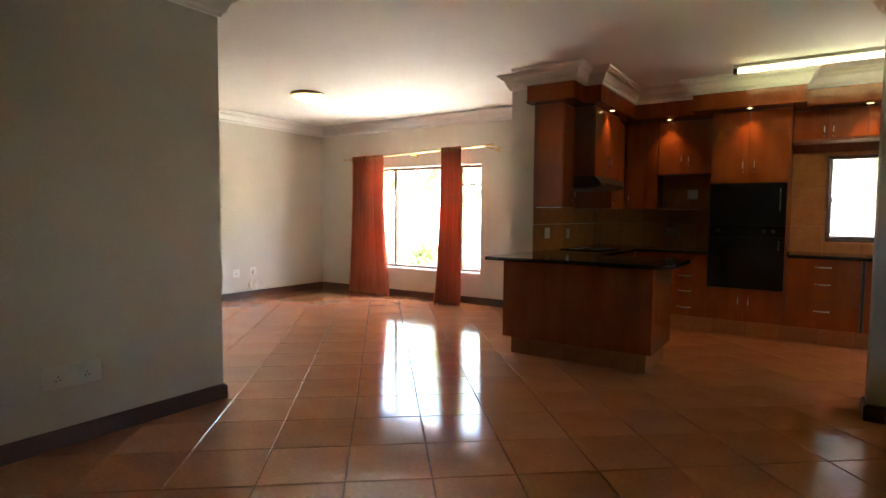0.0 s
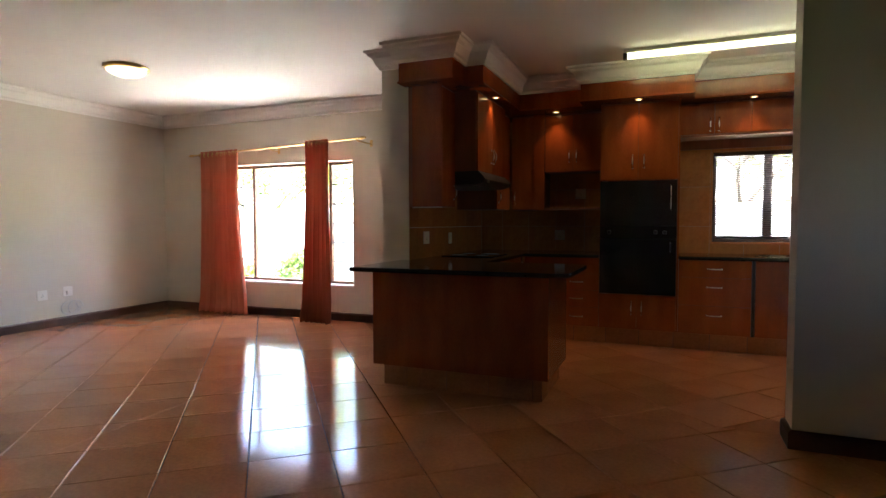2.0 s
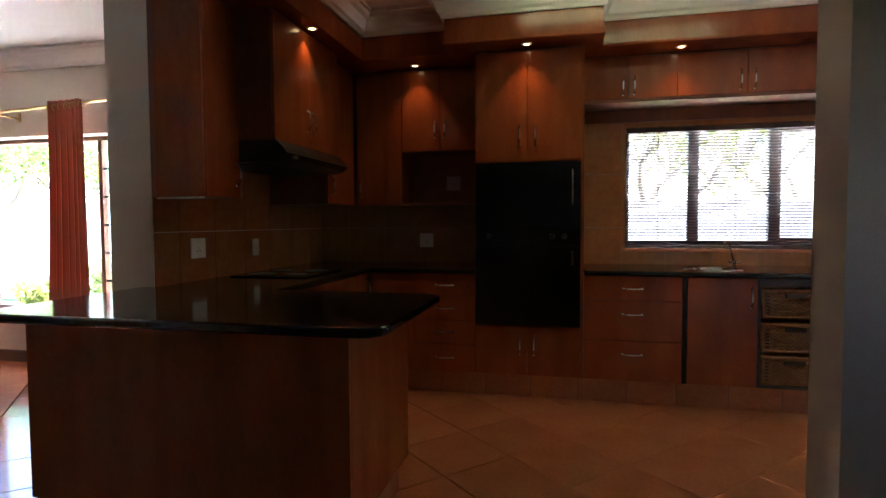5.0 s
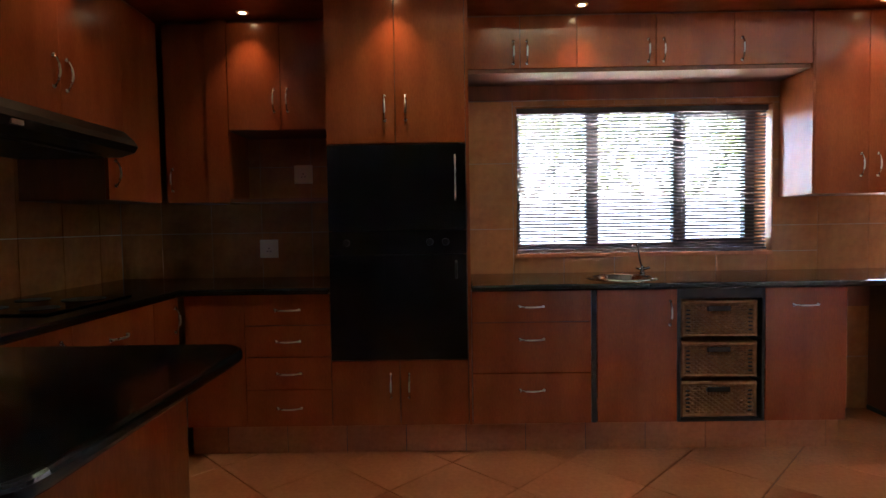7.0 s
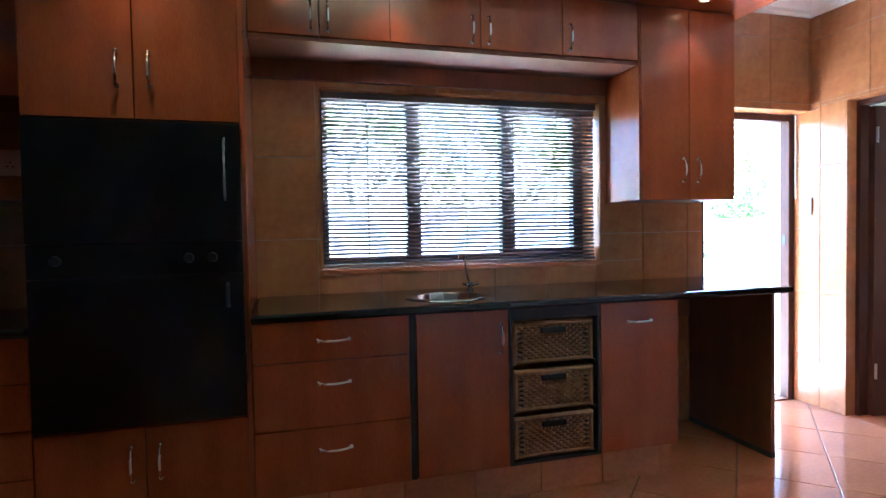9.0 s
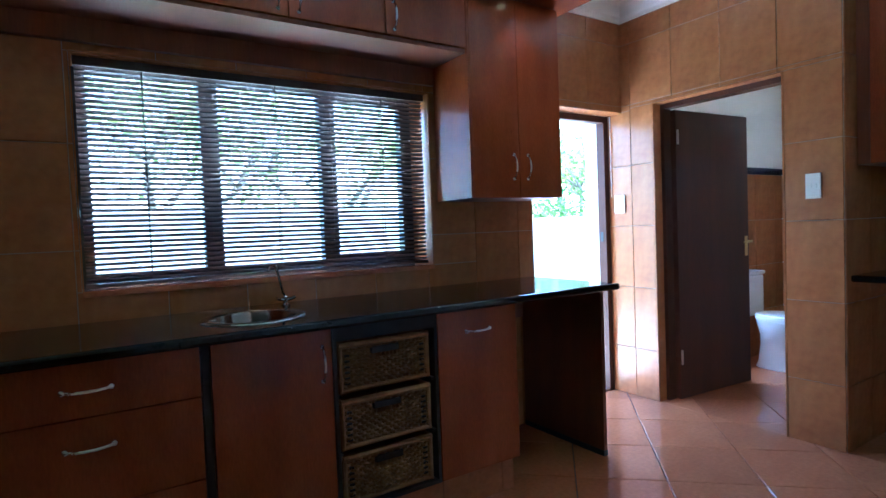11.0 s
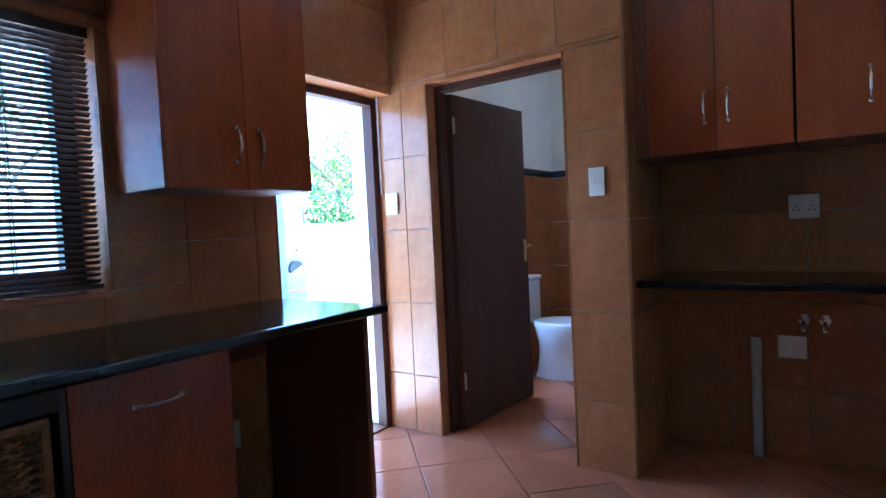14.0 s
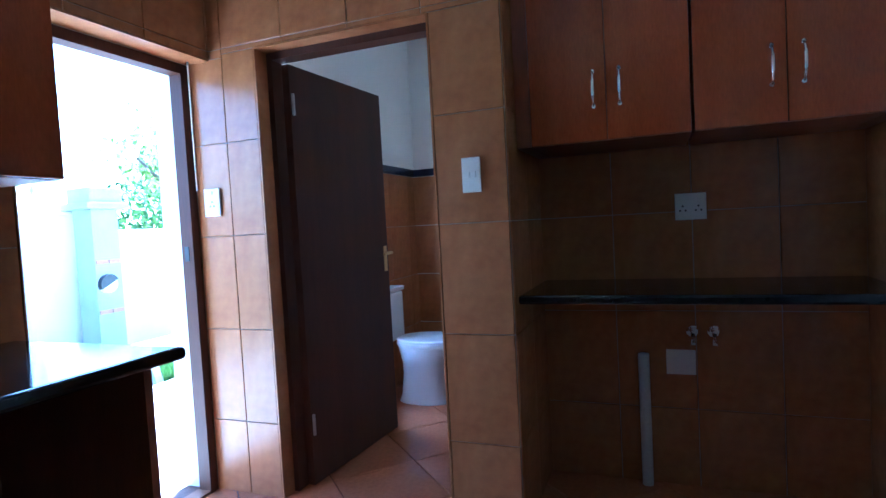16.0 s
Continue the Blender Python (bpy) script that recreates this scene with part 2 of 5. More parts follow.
def swept(profile, path, closed):
    """A moulding: a closed profile of (out from the wall, height) carried along a plan line with the room on its left."""
    bm = bmesh.new()
    pts = [Vector(p) for p in path]
    count = len(pts)
    rings = []
    for n, p in enumerate(pts):
        before = pts[n - 1] if (closed or n) else None
        after = pts[(n + 1) % count] if (closed or n < count - 1) else None
        ways = [(b - a).normalized() for a, b in ((before, p), (p, after)) if a is not None and b is not None]
        normals = [Vector((-w.y, w.x)) for w in ways]
        if len(normals) == 2:
            mid = (normals[0] + normals[1]).normalized()
            mid /= max(0.3, mid.dot(normals[0]))
        else:
            mid = normals[0]
        rings.append([bm.verts.new((p.x + mid.x * d, p.y + mid.y * d, z)) for d, z in profile])
    size = len(profile)
    for n in range(count if closed else count - 1):
        a, b = rings[n], rings[(n + 1) % count]
        for k in range(size):
            bm.faces.new((a[k], a[(k + 1) % size], b[(k + 1) % size], b[k]))
    if not closed:
        bm.faces.new(rings[0][::-1])
        bm.faces.new(rings[-1])
    bmesh.ops.recalc_face_normals(bm, faces=bm.faces)
    return bm


def walled(name, label, mat, x0, x1, y0, y1, z0, z1, holes=(), along="x"):
    """A wall as a box, with rectangular openings (from, to, bottom, top) along its length cut right through it."""
    bm = bmesh.new()
    a0, a1 = (x0, x1) if along == "x" else (y0, y1)
    cuts = sorted({a0, a1, *(h[0] for h in holes), *(h[1] for h in holes)})
    for a, b in zip(cuts, cuts[1:]):
        solid = [(z0, z1)]
        for h in holes:
            if h[0] < b - 1e-6 and h[1] > a + 1e-6:
                solid = [s for lo, hi in solid for s in ((lo, min(hi, h[2])), (max(lo, h[3]), hi)) if s[1] - s[0] > 1e-4]
        for lo, hi in solid:
            if along == "x":
                box(bm, a, b, y0, y1, lo, hi)
            else:
                box(bm, x0, x1, a, b, lo, hi)
    bmesh.ops.remove_doubles(bm, verts=bm.verts, dist=1e-5)
    return structure(name, bm, mat, label, "wall")

# ---- structure ----
CEIL, WALL_TOP = 2.84, 2.86
floor = structure("floor", box(boxed(-6.18, 7.3, -1.7, 9.71, -0.12, -0.012), -1.4, 7.3, 9.71, 10.33, -0.12, -0.012), FLOOR_GROUT, "glazed terracotta floor tiles laid diagonally with dark grout", "floor")
ceiling = structure("ceiling", box(boxed(-6.18, 7.3, -1.7, 9.71, CEIL, CEIL + 0.1), -1.4, 7.3, 9.71, 10.33, CEIL, CEIL + 0.1), WHITE, "plain white painted plaster ceiling", "ceiling")
# Unseen roof; the eave is added and sized to control the sun.
roof = structure("roof", box(boxed(-6.8, 7.9, -2.3, 10.2, CEIL + 0.12, CEIL + 0.34), -1.9, 7.9, 10.2, 10.55, CEIL + 0.12, CEIL + 0.34), ROOF, "unseen flat roof slab, its short eave added to keep sun off the openings", "roof")

wall_back = walled("wall_kitchen_back", "terracotta tiled kitchen wall with window and back door", WALL_GROUT, -1.4, 7.3, 10.0, 10.33, 0, WALL_TOP,
                   [(1.5, 3.18, 1.06, 2.03), (3.93, 4.83, 0, 2.05), (5.2, 6.4, 0.5, 2.1)])
wall_wc = walled("wall_washroom", "terracotta tiled wall with the washroom doorway", WALL_GROUT, 4.83, 4.99, 8.6, 10.0, 0, WALL_TOP, [(8.89, 9.74, 0, 2.066)], "y")
wall_stub = walled("wall_washroom_side", "tiled side wall of the laundry alcove", WALL_GROUT, 4.99, 7.1, 8.6, 8.75, 0, WALL_TOP)
wall_laundry = walled("wall_laundry", "brown tiled back wall of the laundry alcove", WALL_GROUT, 5.42, 5.6, 7.3, 8.6, 0, WALL_TOP, (), "y")
wall_laundry_side = walled("wall_laundry_side", "brown tiled end wall of the laundry alcove", WALL_TILE, 4.86, 5.6, 7.1, 7.3, 0, WALL_TOP)
wall_jamb = walled("wall_kitchen_front", "grey beige painted wall ending at the kitchen opening", PAINT, 1.745, 5.6, 6.9, 7.1, 0, WALL_TOP)
wall_hob = walled("wall_hob", "beige painted wall end, tiled on the kitchen side", PAINT, -1.4, -1.13, 7.9, 10.0, 0, WALL_TOP, (), "y")
wall_living = walled("wall_living_window", "beige painted living room wall with a wide window", PAINT, -6.18, -1.4, 9.48, 9.71, 0, WALL_TOP, [(-4.8, -2.69, 0.44, 2.08)])
wall_west = walled("wall_living_west", "beige painted living room wall with sockets", PAINT, -6.18, -5.95, 2.8, 9.48, 0, WALL_TOP, (), "y")
wall_south = walled("wall_living_south", "beige painted living room wall", PAINT, -5.95, -2.3, 2.8, 3.0, 0, WALL_TOP)
wall_part = walled("wall_partition", "grey beige painted partition wall with a double socket", PAINT, -2.3, -2.08, -1.7, 4.75, 0, WALL_TOP, (), "y")
# Both entrance walls stay unseen; their dark colour holds down the bounce.
wall_entry_s = walled("wall_entry_south", "unseen entrance wall, coloured dark to limit bounced light", UNSEEN_WALL, -2.08, 4.4, -1.7, -1.5, 0, WALL_TOP)
# The opening is added out of view to bring daylight onto the partition.
wall_entry_e = walled("wall_entry_east", "unseen entrance wall, coloured dark to limit bounced light", UNSEEN_WALL, 4.2, 4.4, -1.5, 6.9, 0, WALL_TOP, [(6.1, 6.5, 1.3, 1.95)], "y")
wall_wc_east = walled("wall_washroom_east", "washroom wall, white above terracotta tiles", WHITE, 7.1, 7.3, 8.6, 10.0, 0, WALL_TOP, (), "y")
lining = walled("wall_washroom_lining", "white painted upper washroom wall", WHITE, 4.995, 7.095, 9.984, 9.996, 1.70, CEIL, [(5.2, 6.4, 0.5, 2.1)])
structure("wall_outdoor_face", box(boxed(-1.42, -1.402, 9.712, 10.35, 0, WALL_TOP), -6.2, -1.42, 9.712, 9.73, 0, 0.43), PLASTER, "white plastered outside wall face", "wall")

COVE = [(0, 2.675), (0.018, 2.675), (0.024, 2.697), (0.04, 2.71), (0.048, 2.735), (0.068, 2.775), (0.095, 2.792), (0.108, 2.812), (0.125, 2.815), (0.125, 2.839), (0, 2.839)]
ROOM = [(-2.08, -1.5), (4.2, -1.5), (4.2, 6.9), (1.745, 6.9), (1.745, 7.1), (4.86, 7.1), (4.86, 7.3), (5.42, 7.3), (5.42, 8.6), (4.83, 8.6), (4.83, 10.0), (3.95, 10.0), (3.95, 9.42), (1.28, 9.42),
        (1.28, 9.12), (0.22, 9.12), (0.22, 9.35), (-0.47, 9.35), (-0.47, 8.06), (-0.64, 8.06), (-0.64, 7.745), (-1.15, 7.745), (-1.15, 7.9), (-1.4, 7.9), (-1.4, 9.48), (-5.95, 9.48), (-5.95, 3.0), (-2.3, 3.0),
        (-2.3, 4.75), (-2.08, 4.75)]
structure("cornice", swept(COVE, ROOM, True), WHITE, "white moulded plaster cornice round the ceiling", "cornice")
SKIRTING = [(0, 0.0), (0.022, 0.0), (0.022, 0.085), (0.016, 0.098), (0.008, 0.105), (0, 0.105)]
structure("baseboard_1", swept(SKIRTING, [(-1.4, 7.92), (-1.4, 9.48), (-5.95, 9.48), (-5.95, 3.0), (-2.3, 3.0), (-2.3, 4.75), (-2.08, 4.75), (-2.08, -1.5), (4.2, -1.5), (4.2, 6.9), (1.745, 6.9), (1.745, 7.1), (4.86, 7.1)], False),
          SKIRT, "dark brown stained wooden skirting board", "skirting")

# bulkhead over the wall units
pelmet = thing("cabinet_pelmet", pose(0, 0, 2.5), "cherry veneered pelmet with downlights above the kitchen units", "pelmet")
for name, x0, x1, y0, y1 in (("pelmet_box", -1.15, -0.64, 7.745, 8.06), ("pelmet_box", -1.128, -0.47, 8.06, 9.35), ("pelmet_box", -1.128, 0.22, 9.35, 9.99), ("pelmet_box", 0.22, 1.28, 9.12, 9.99), ("pelmet_box", 1.28, 3.95, 9.42, 9.99)):
    if x0 == -1.15:
        bm = box(boxed(x0, x1, y0, 7.895, 0, 0.335), -1.128, x1, 7.895, y1, 0, 0.335)
    else:
        bm = boxed(x0, x1, y0, y1, 0, 0.335)
    part(name, bm, VENEER, pelmet)
LIP = [(-0.004, 0.0), (0.008, 0.0), (0.011, 0.008), (0.008, 0.018), (-0.004, 0.018)]
part("lip", swept(LIP, [(3.95, 10.0), (3.95, 9.42), (1.28, 9.42), (1.28, 9.12), (0.22, 9.12), (0.22, 9.35), (-0.47, 9.35), (-0.47, 8.06), (-0.64, 8.06), (-0.64, 7.745), (-1.15, 7.745), (-1.15, 7.89)], False), VENEER, pelmet)


# ---- cabinets ----
HANDLES = {}


def handle_mesh(length, upright):
    key = (length, upright)
    if key not in HANDLES:
        bm = bmesh.new()
        line = []
        for k in range(9):
            u = k / 8
            out = -0.004 - 0.026 * math.sin(math.pi * u) ** 0.7
            a = (u - 0.5) * length
            line.append((0, out, a) if upright else (a, out, 0))
        tube(bm, line, 0.0045, 6)
        for e in (-0.5, 0.5):
            c = (0, 0, e * length) if upright else (e * length, 0, 0)
            disc(bm, Matrix.Translation(c) @ pose(0, 0, 0, 90), 0.008, 0.007, 0.008, 8)
        me = bpy.data.meshes.new("handle")
        bm.to_mesh(me)
        bm.free()
        me.materials.append(CHROME)
        me.shade_smooth()
        HANDLES[key] = me
    return HANDLES[key]


def handle(parent, x, y, z, length=0.13, upright=True):
    ob = new("handle", handle_mesh(length, upright))
    ob.parent = parent
    ob.location = (x, y, z)
    ob["label"] = "satin nickel bow handle"
    return ob


def cabinet(name, label, category, m, w, d, z0, z1, fronts, group="", open_front=False):
    """A unit with its front at local y = 0, facing -y. fronts: (name, x0, x1, z0, z1, handle x, handle z, upright) or None for the handle."""
    ob = thing(name, m, label, category, group)
    t = 0.016
    for kind, size in (("side_panel", (0.001, t, 0.02, d, z0, z1)), ("side_panel", (w - t, w - 0.001, 0.02, d, z0, z1)), ("bottom_panel", (t, w - t, 0.02, d, z0, z0 + t)),
                       ("top_panel", (t, w - t, 0.02, d, z1 - t, z1)), ("back_panel", (t, w - t, d - 0.006, d, z0 + t, z1 - t))):
        part(kind, boxed(*size), CARCASS, ob)
    for kind, x0, x1, lo, hi, hx, hz, upright in fronts:
        f = part(kind, boxed(x0 + 0.002, x1 - 0.002, 0, 0.018, lo + 0.002, hi - 0.002, bevel=0.0015), VENEER, ob)
        if hx is not None:
            handle(f, hx, 0.0, hz, 0.13, upright)
    return ob


BACK = 9.32
N = None
CTR = 0.90          # underside of the worktop
PL = 0.17           # top of the plinth
G1 = "cherry base units"
G2 = "cherry wall units"


def facing_south(x, y):
    return pose(x, y, 0)


def facing_east(x, y):
    return pose(x, y, 0, 0, 0, 90)


def facing_west(x, y):
    return pose(x, y, 0, 0, 0, -90)


def drawers(w, edges):
    return [("drawer_front", 0, w, lo, hi, w / 2, (lo + hi) / 2 + (0.046 if hi - lo > 0.25 else 0.0), False) for lo, hi in zip(edges, edges[1:])]


# back run
cabinet("corner_base_cabinet", "cherry veneer corner base unit under the granite worktop", "cabinet", facing_south(-0.40, BACK), 0.33, 0.66, PL, CTR, [("door", 0, 0.33, PL, CTR, N, N, True)], G1)
cabinet("drawer_cabinet", "cherry veneer base unit with four narrow drawers", "cabinet", facing_south(-0.07, BACK), 0.47, 0.66, PL, CTR, drawers(0.47, [PL, 0.375, 0.555, 0.73, CTR]), G1)
tall = cabinet("oven_tower", "tall cherry veneer unit housing a black oven", "cabinet", facing_south(0.40, BACK), 0.75, 0.67, PL, 2.499,
               [("door", 0.0, 0.375, PL, 0.53, 0.325, 0.39, True), ("door", 0.375, 0.75, PL, 0.53, 0.425, 0.39, True),
                ("door", 0.0, 0.375, 1.705, 2.48, 0.32, 1.895, True), ("door", 0.375, 0.75, 1.705, 2.48, 0.43, 1.895, True)])
part("side_panel", boxed(0.751, 0.768, 0.0, 0.67, PL, 2.498, bevel=0.001), VENEER, tall)
cabinet("drawer_cabinet", "cherry veneer base unit with three deep drawers", "cabinet", facing_south(1.17, BACK), 0.65, 0.66, PL, CTR, drawers(0.65, [PL, 0.45, 0.73, CTR]), G1)
cabinet("sink_cabinet", "cherry veneer base unit with one door under the sink", "cabinet", facing_south(1.85, BACK), 0.435, 0.66, PL, 0.775, [("door", 0, 0.435, PL, CTR, 0.395, 0.77, True)], G1)
filler = tagged(link_mesh("filler_strip", boxed(1.822, 1.848, BACK + 0.006, 9.9, PL, CTR), DARK_GAP), "narrow black filler between two base units", "filler")
cabinet("bin_cabinet", "cherry veneer pull-out base unit with a bow handle", "cabinet", facing_south(2.76, BACK), 0.44, 0.66, PL, CTR, [("door", 0, 0.44, PL, CTR, 0.215, 0.805, False)], G1)

basket_unit = thing("basket_cabinet", pose(2.287, BACK, 0), "open black-edged base unit holding three wicker baskets", "cabinet", G1)
for name, size in (("side_panel", (0, 0.016, 0.0, 0.66, PL, CTR)), ("side_panel", (0.455, 0.471, 0.0, 0.66, PL, CTR)), ("bottom_panel", (0.016, 0.455, 0.0, 0.66, PL, PL + 0.016)),
                   ("back_panel", (0.016, 0.455, 0.65, 0.66, PL + 0.016, CTR)), ("top_rail", (0.016, 0.455, 0.0, 0.03, 0.845, CTR))):
    part(name, boxed(*size, bevel=0.001), DARK_GAP, basket_unit)
for z in (0.395, 0.62):
    for x in (0.016, 0.441):
        part("runner", boxed(x, x + 0.014, 0.01, 0.62, z, z + 0.012), IRON, basket_unit)


def basket(z, h):
    w, d = 0.395, 0.5
    ob = thing("wicker_basket", pose(2.287 + 0.038, BACK + 0.02, z), "honey brown wicker drawer basket with a dark block for the shaded hand slot", "basket", "wicker baskets")
    bm = bmesh.new()
    rows, cols = int((h - 0.03) / 0.013), 22
    for r in range(rows):                               # front weave, strand over and under the stakes
        zz = 0.012 + r * 0.013
        line = [(w * k / (cols * 2), 0.012 + 0.0055 * math.sin(math.pi * k / 2 + math.pi * r), zz + 0.0012 * math.sin(k * 1.7 + r)) for k in range(cols * 2 + 1)]
        hole = r >= rows - 4 and r < rows - 1
        if hole:
            tube(bm, line[: cols * 2 // 3 + 1], 0.0062, 5), tube(bm, line[cols * 4 // 3 :], 0.0062, 5)
        else:
            tube(bm, line, 0.0062, 5)
    part("front_weave", bm, WICKER, ob)
    bm = bmesh.new()
    for k in range(cols + 1):
        tube(bm, [(w * k / cols, 0.012, 0.004), (w * k / cols, 0.012, h - 0.02)], 0.004, 5)
    part("upright_weave", bm, WICKER, ob)
    bm = bmesh.new()
    box(bm, 0.0, 0.01, 0.02, d, 0.006, h - 0.02), box(bm, w - 0.01, w, 0.02, d, 0.006, h - 0.02), box(bm, 0.01, w - 0.01, d - 0.01, d, 0.006, h - 0.02), box(bm, 0.01, w - 0.01, 0.02, d - 0.01, 0.006, 0.016)
    part("liner", bm, WICKER, ob)
    bm = bmesh.new()
    tube(bm, [(-0.006, 0.008, h - 0.014), (w + 0.006, 0.008, h - 0.014)], 0.013, 8), tube(bm, [(-0.006, 0.008, 0.008), (w + 0.006, 0.008, 0.008)], 0.009, 8)
    for x in (0, w):
        tube(bm, [(x, 0.01, 0.0), (x, 0.01, h - 0.014)], 0.012, 8), tube(bm, [(x, 0.01, h - 0.014), (x, d, h - 0.014)], 0.012, 8)
    part("rim", bm, WICKER, ob, "thick plaited rim")
    # A solid dark block draws the shade inside the hand slot.
    part("hand_slot", boxed(w / 3 + 0.004, w * 2 / 3 - 0.004, 0.0, 0.02, h - 0.062, h - 0.034, bevel=0.003), DARK_GAP, ob, "dark block for the shaded hand slot")
    # Small dark blocks give the shaded holes at both ends of the weave.
    for x in (0.028, w - 0.028):
        for k in range(6):
            part("weave_gap", boxed(x - 0.01, x + 0.01, 0.002, 0.014, 0.03 + k * 0.022, 0.038 + k * 0.022), DARK_GAP, ob)
    return ob


for z, h in ((0.188, 0.2), (0.409, 0.2), (0.634, 0.2)):
    basket(z, h)

end_panel = tagged(link_mesh("end_panel", boxed(3.815, 3.84, BACK + 0.03, 9.985, 0.03, CTR, bevel=0.001), CARCASS), "dark cherry end panel holding up the worktop beside the back door", "panel")
tagged(link_mesh("panel_foot", boxed(3.812, 3.843, BACK + 0.03, 9.985, 0.0, 0.03), IRON), "thin metal foot strip under the end panel", "foot strip")
tagged(link_mesh("under_counter_box", boxed(3.2, 3.26, 9.42, 9.985, PL, CTR - 0.001), CARCASS), "narrow cherry side panel under the worktop", "panel")

tagged(link_mesh("back_board", boxed(3.262, 3.812, 9.972, 9.986, 0.69, CTR - 0.001, bevel=0.001), CARCASS), "dark cherry board on the wall under the worktop", "board")

# plinths, clad in tile
plinth_1 = structure("plinth_1", boxed(-0.40, 3.2, BACK + 0.06, 9.98, 0, PL - 0.001), FLOOR_GROUT, "terracotta tiled plinth under the base units", "plinth")
plinth_2 = structure("plinth_2", boxed(-1.12, -0.46, 7.9, 9.98, 0, PL - 0.001), FLOOR_GROUT, "terracotta tiled plinth under the hob units", "plinth")
plinth_3 = structure("plinth_3", boxed(-1.0, 0.26, 7.17, 7.82, 0, PL - 0.001), FLOOR_GROUT, "terracotta tiled plinth under the peninsula", "plinth")

# hob run
HX = -0.42
cabinet("hob_cabinet", "cherry veneer base unit under the hob", "cabinet", facing_east(HX, 8.45), 0.6, 0.68, PL, CTR, [("drawer_front", 0, 0.6, 0.60, CTR, 0.3, 0.79, False), ("drawer_front", 0, 0.6, PL, 0.60, 0.3, 0.45, False)], G1)
cabinet("base_cabinet", "cherry veneer base unit with one door", "cabinet", facing_east(HX, 9.05), 0.25, 0.68, PL, CTR, [("door", 0, 0.25, PL, CTR, 0.21, 0.78, True)], G1)
cabinet("base_cabinet", "cherry veneer base unit beside the peninsula", "cabinet", facing_east(HX, 7.83), 0.62, 0.68, PL, CTR, [("door", 0, 0.62, PL, CTR, 0.55, 0.78, True)], G1)
# peninsula
pen = thing("peninsula", pose(-1.06, 7.10, 0), "free-ended cherry veneer kitchen peninsula facing the dining area", "kitchen peninsula")
part("front_panel", boxed(0, 1.38, 0, 0.02, PL, CTR, bevel=0.001), VENEER, pen)
part("end_panel", boxed(1.36, 1.38, 0.022, 0.72, PL, CTR, bevel=0.001), VENEER, pen)
part("end_panel", boxed(0, 0.02, 0.022, 0.72, PL, CTR, bevel=0.001), VENEER, pen)
part("carcass", boxed(0.022, 1.358, 0.022, 0.715, PL, CTR), CARCASS, pen)


def slab(outline, z0, z1, bevel, seam=1e9):
    bm = bmesh.new()
    face = bm.faces.new([bm.verts.new((x, y, z0)) for x, y in outline])
    up = bmesh.ops.extrude_face_region(bm, geom=[face])["geom"]
    bmesh.ops.translate(bm, verts=[v for v in up if isinstance(v, bmesh.types.BMVert)], vec=(0, 0, z1 - z0))
    bmesh.ops.recalc_face_normals(bm, faces=bm.faces)
    edges = [e for e in bm.edges if abs(e.verts[0].co.z - e.verts[1].co.z) < 1e-6 and not all(abs(v.co.x - seam) < 1e-5 for v in e.verts)]
    bmesh.ops.bevel(bm, geom=edges, offset=bevel, segments=3, affect="EDGES", profile=0.5)
    return bm


def rounded(cx, cy, r, a0, a1, steps=6):
    return [(cx + r * math.cos(radians(a0 + (a1 - a0) * k / steps)), cy + r * math.sin(radians(a0 + (a1 - a0) * k / steps))) for k in range(steps + 1)]


TOP = 0.937
u_top = [(-1.2, 6.98)] + rounded(0.38, 7.08, 0.1, -90, 0) + rounded(0.38, 7.8, 0.1, 0, 90) + [(-0.39, 7.9), (-0.39, 9.29), (0.398, 9.29), (0.398, 9.988), (-1.118, 9.988), (-1.118, 7.89), (-1.2, 7.89)]
tagged(link_mesh("worktop", slab(u_top, CTR + 0.001, TOP, 0.012), GRANITE), "polished black granite worktop over hob units and peninsula", "worktop")
SINK = (2.07, 9.6, 0.17)
half_a = [(1.17, 9.29), (SINK[0], 9.29)] + [(x, y) for x, y in rounded(SINK[0], SINK[1], SINK[2], 270, 90, 18)] + [(SINK[0], 9.988), (1.17, 9.988)]
half_b = [(SINK[0], 9.29), (3.90, 9.29), (3.90, 9.988), (SINK[0], 9.988)] + [(x, y) for x, y in rounded(SINK[0], SINK[1], SINK[2], 90, -90, 18)]
bm = slab(half_a, CTR + 0.001, TOP, 0.012, SINK[0])
other = slab(half_b, CTR + 0.001, TOP, 0.012, SINK[0])
spare = bpy.data.meshes.new("spare")
other.to_mesh(spare)
other.free()
bm.from_mesh(spare)
bpy.data.meshes.remove(spare)
tagged(link_mesh("worktop", bm, GRANITE), "polished black granite worktop with an inset round sink", "worktop")
tagged(link_mesh("worktop", slab([(4.87, 7.305), (5.41, 7.305), (5.41, 8.59), (4.87, 8.59)], CTR + 0.001, TOP, 0.01), GRANITE), "black granite worktop across the laundry alcove", "worktop")

hob = thing("hob", pose(-0.78, 8.75, TOP), "black glass cooking hob set in the worktop", "hob")
part("glass_plate", boxed(-0.26, 0.26, -0.29, 0.29, 0, 0.008, bevel=0.003), GLOSS_BLACK, hob)
for dx, dy, r in ((-0.12, -0.14, 0.085), (-0.12, 0.14, 0.07), (0.12, -0.14, 0.07), (0.12, 0.14, 0.09)):
    part("cooking_zone", disc(bmesh.new(), pose(dx, dy, 0.008), r, r, 0.002, 28), HOOD_BLACK, hob)

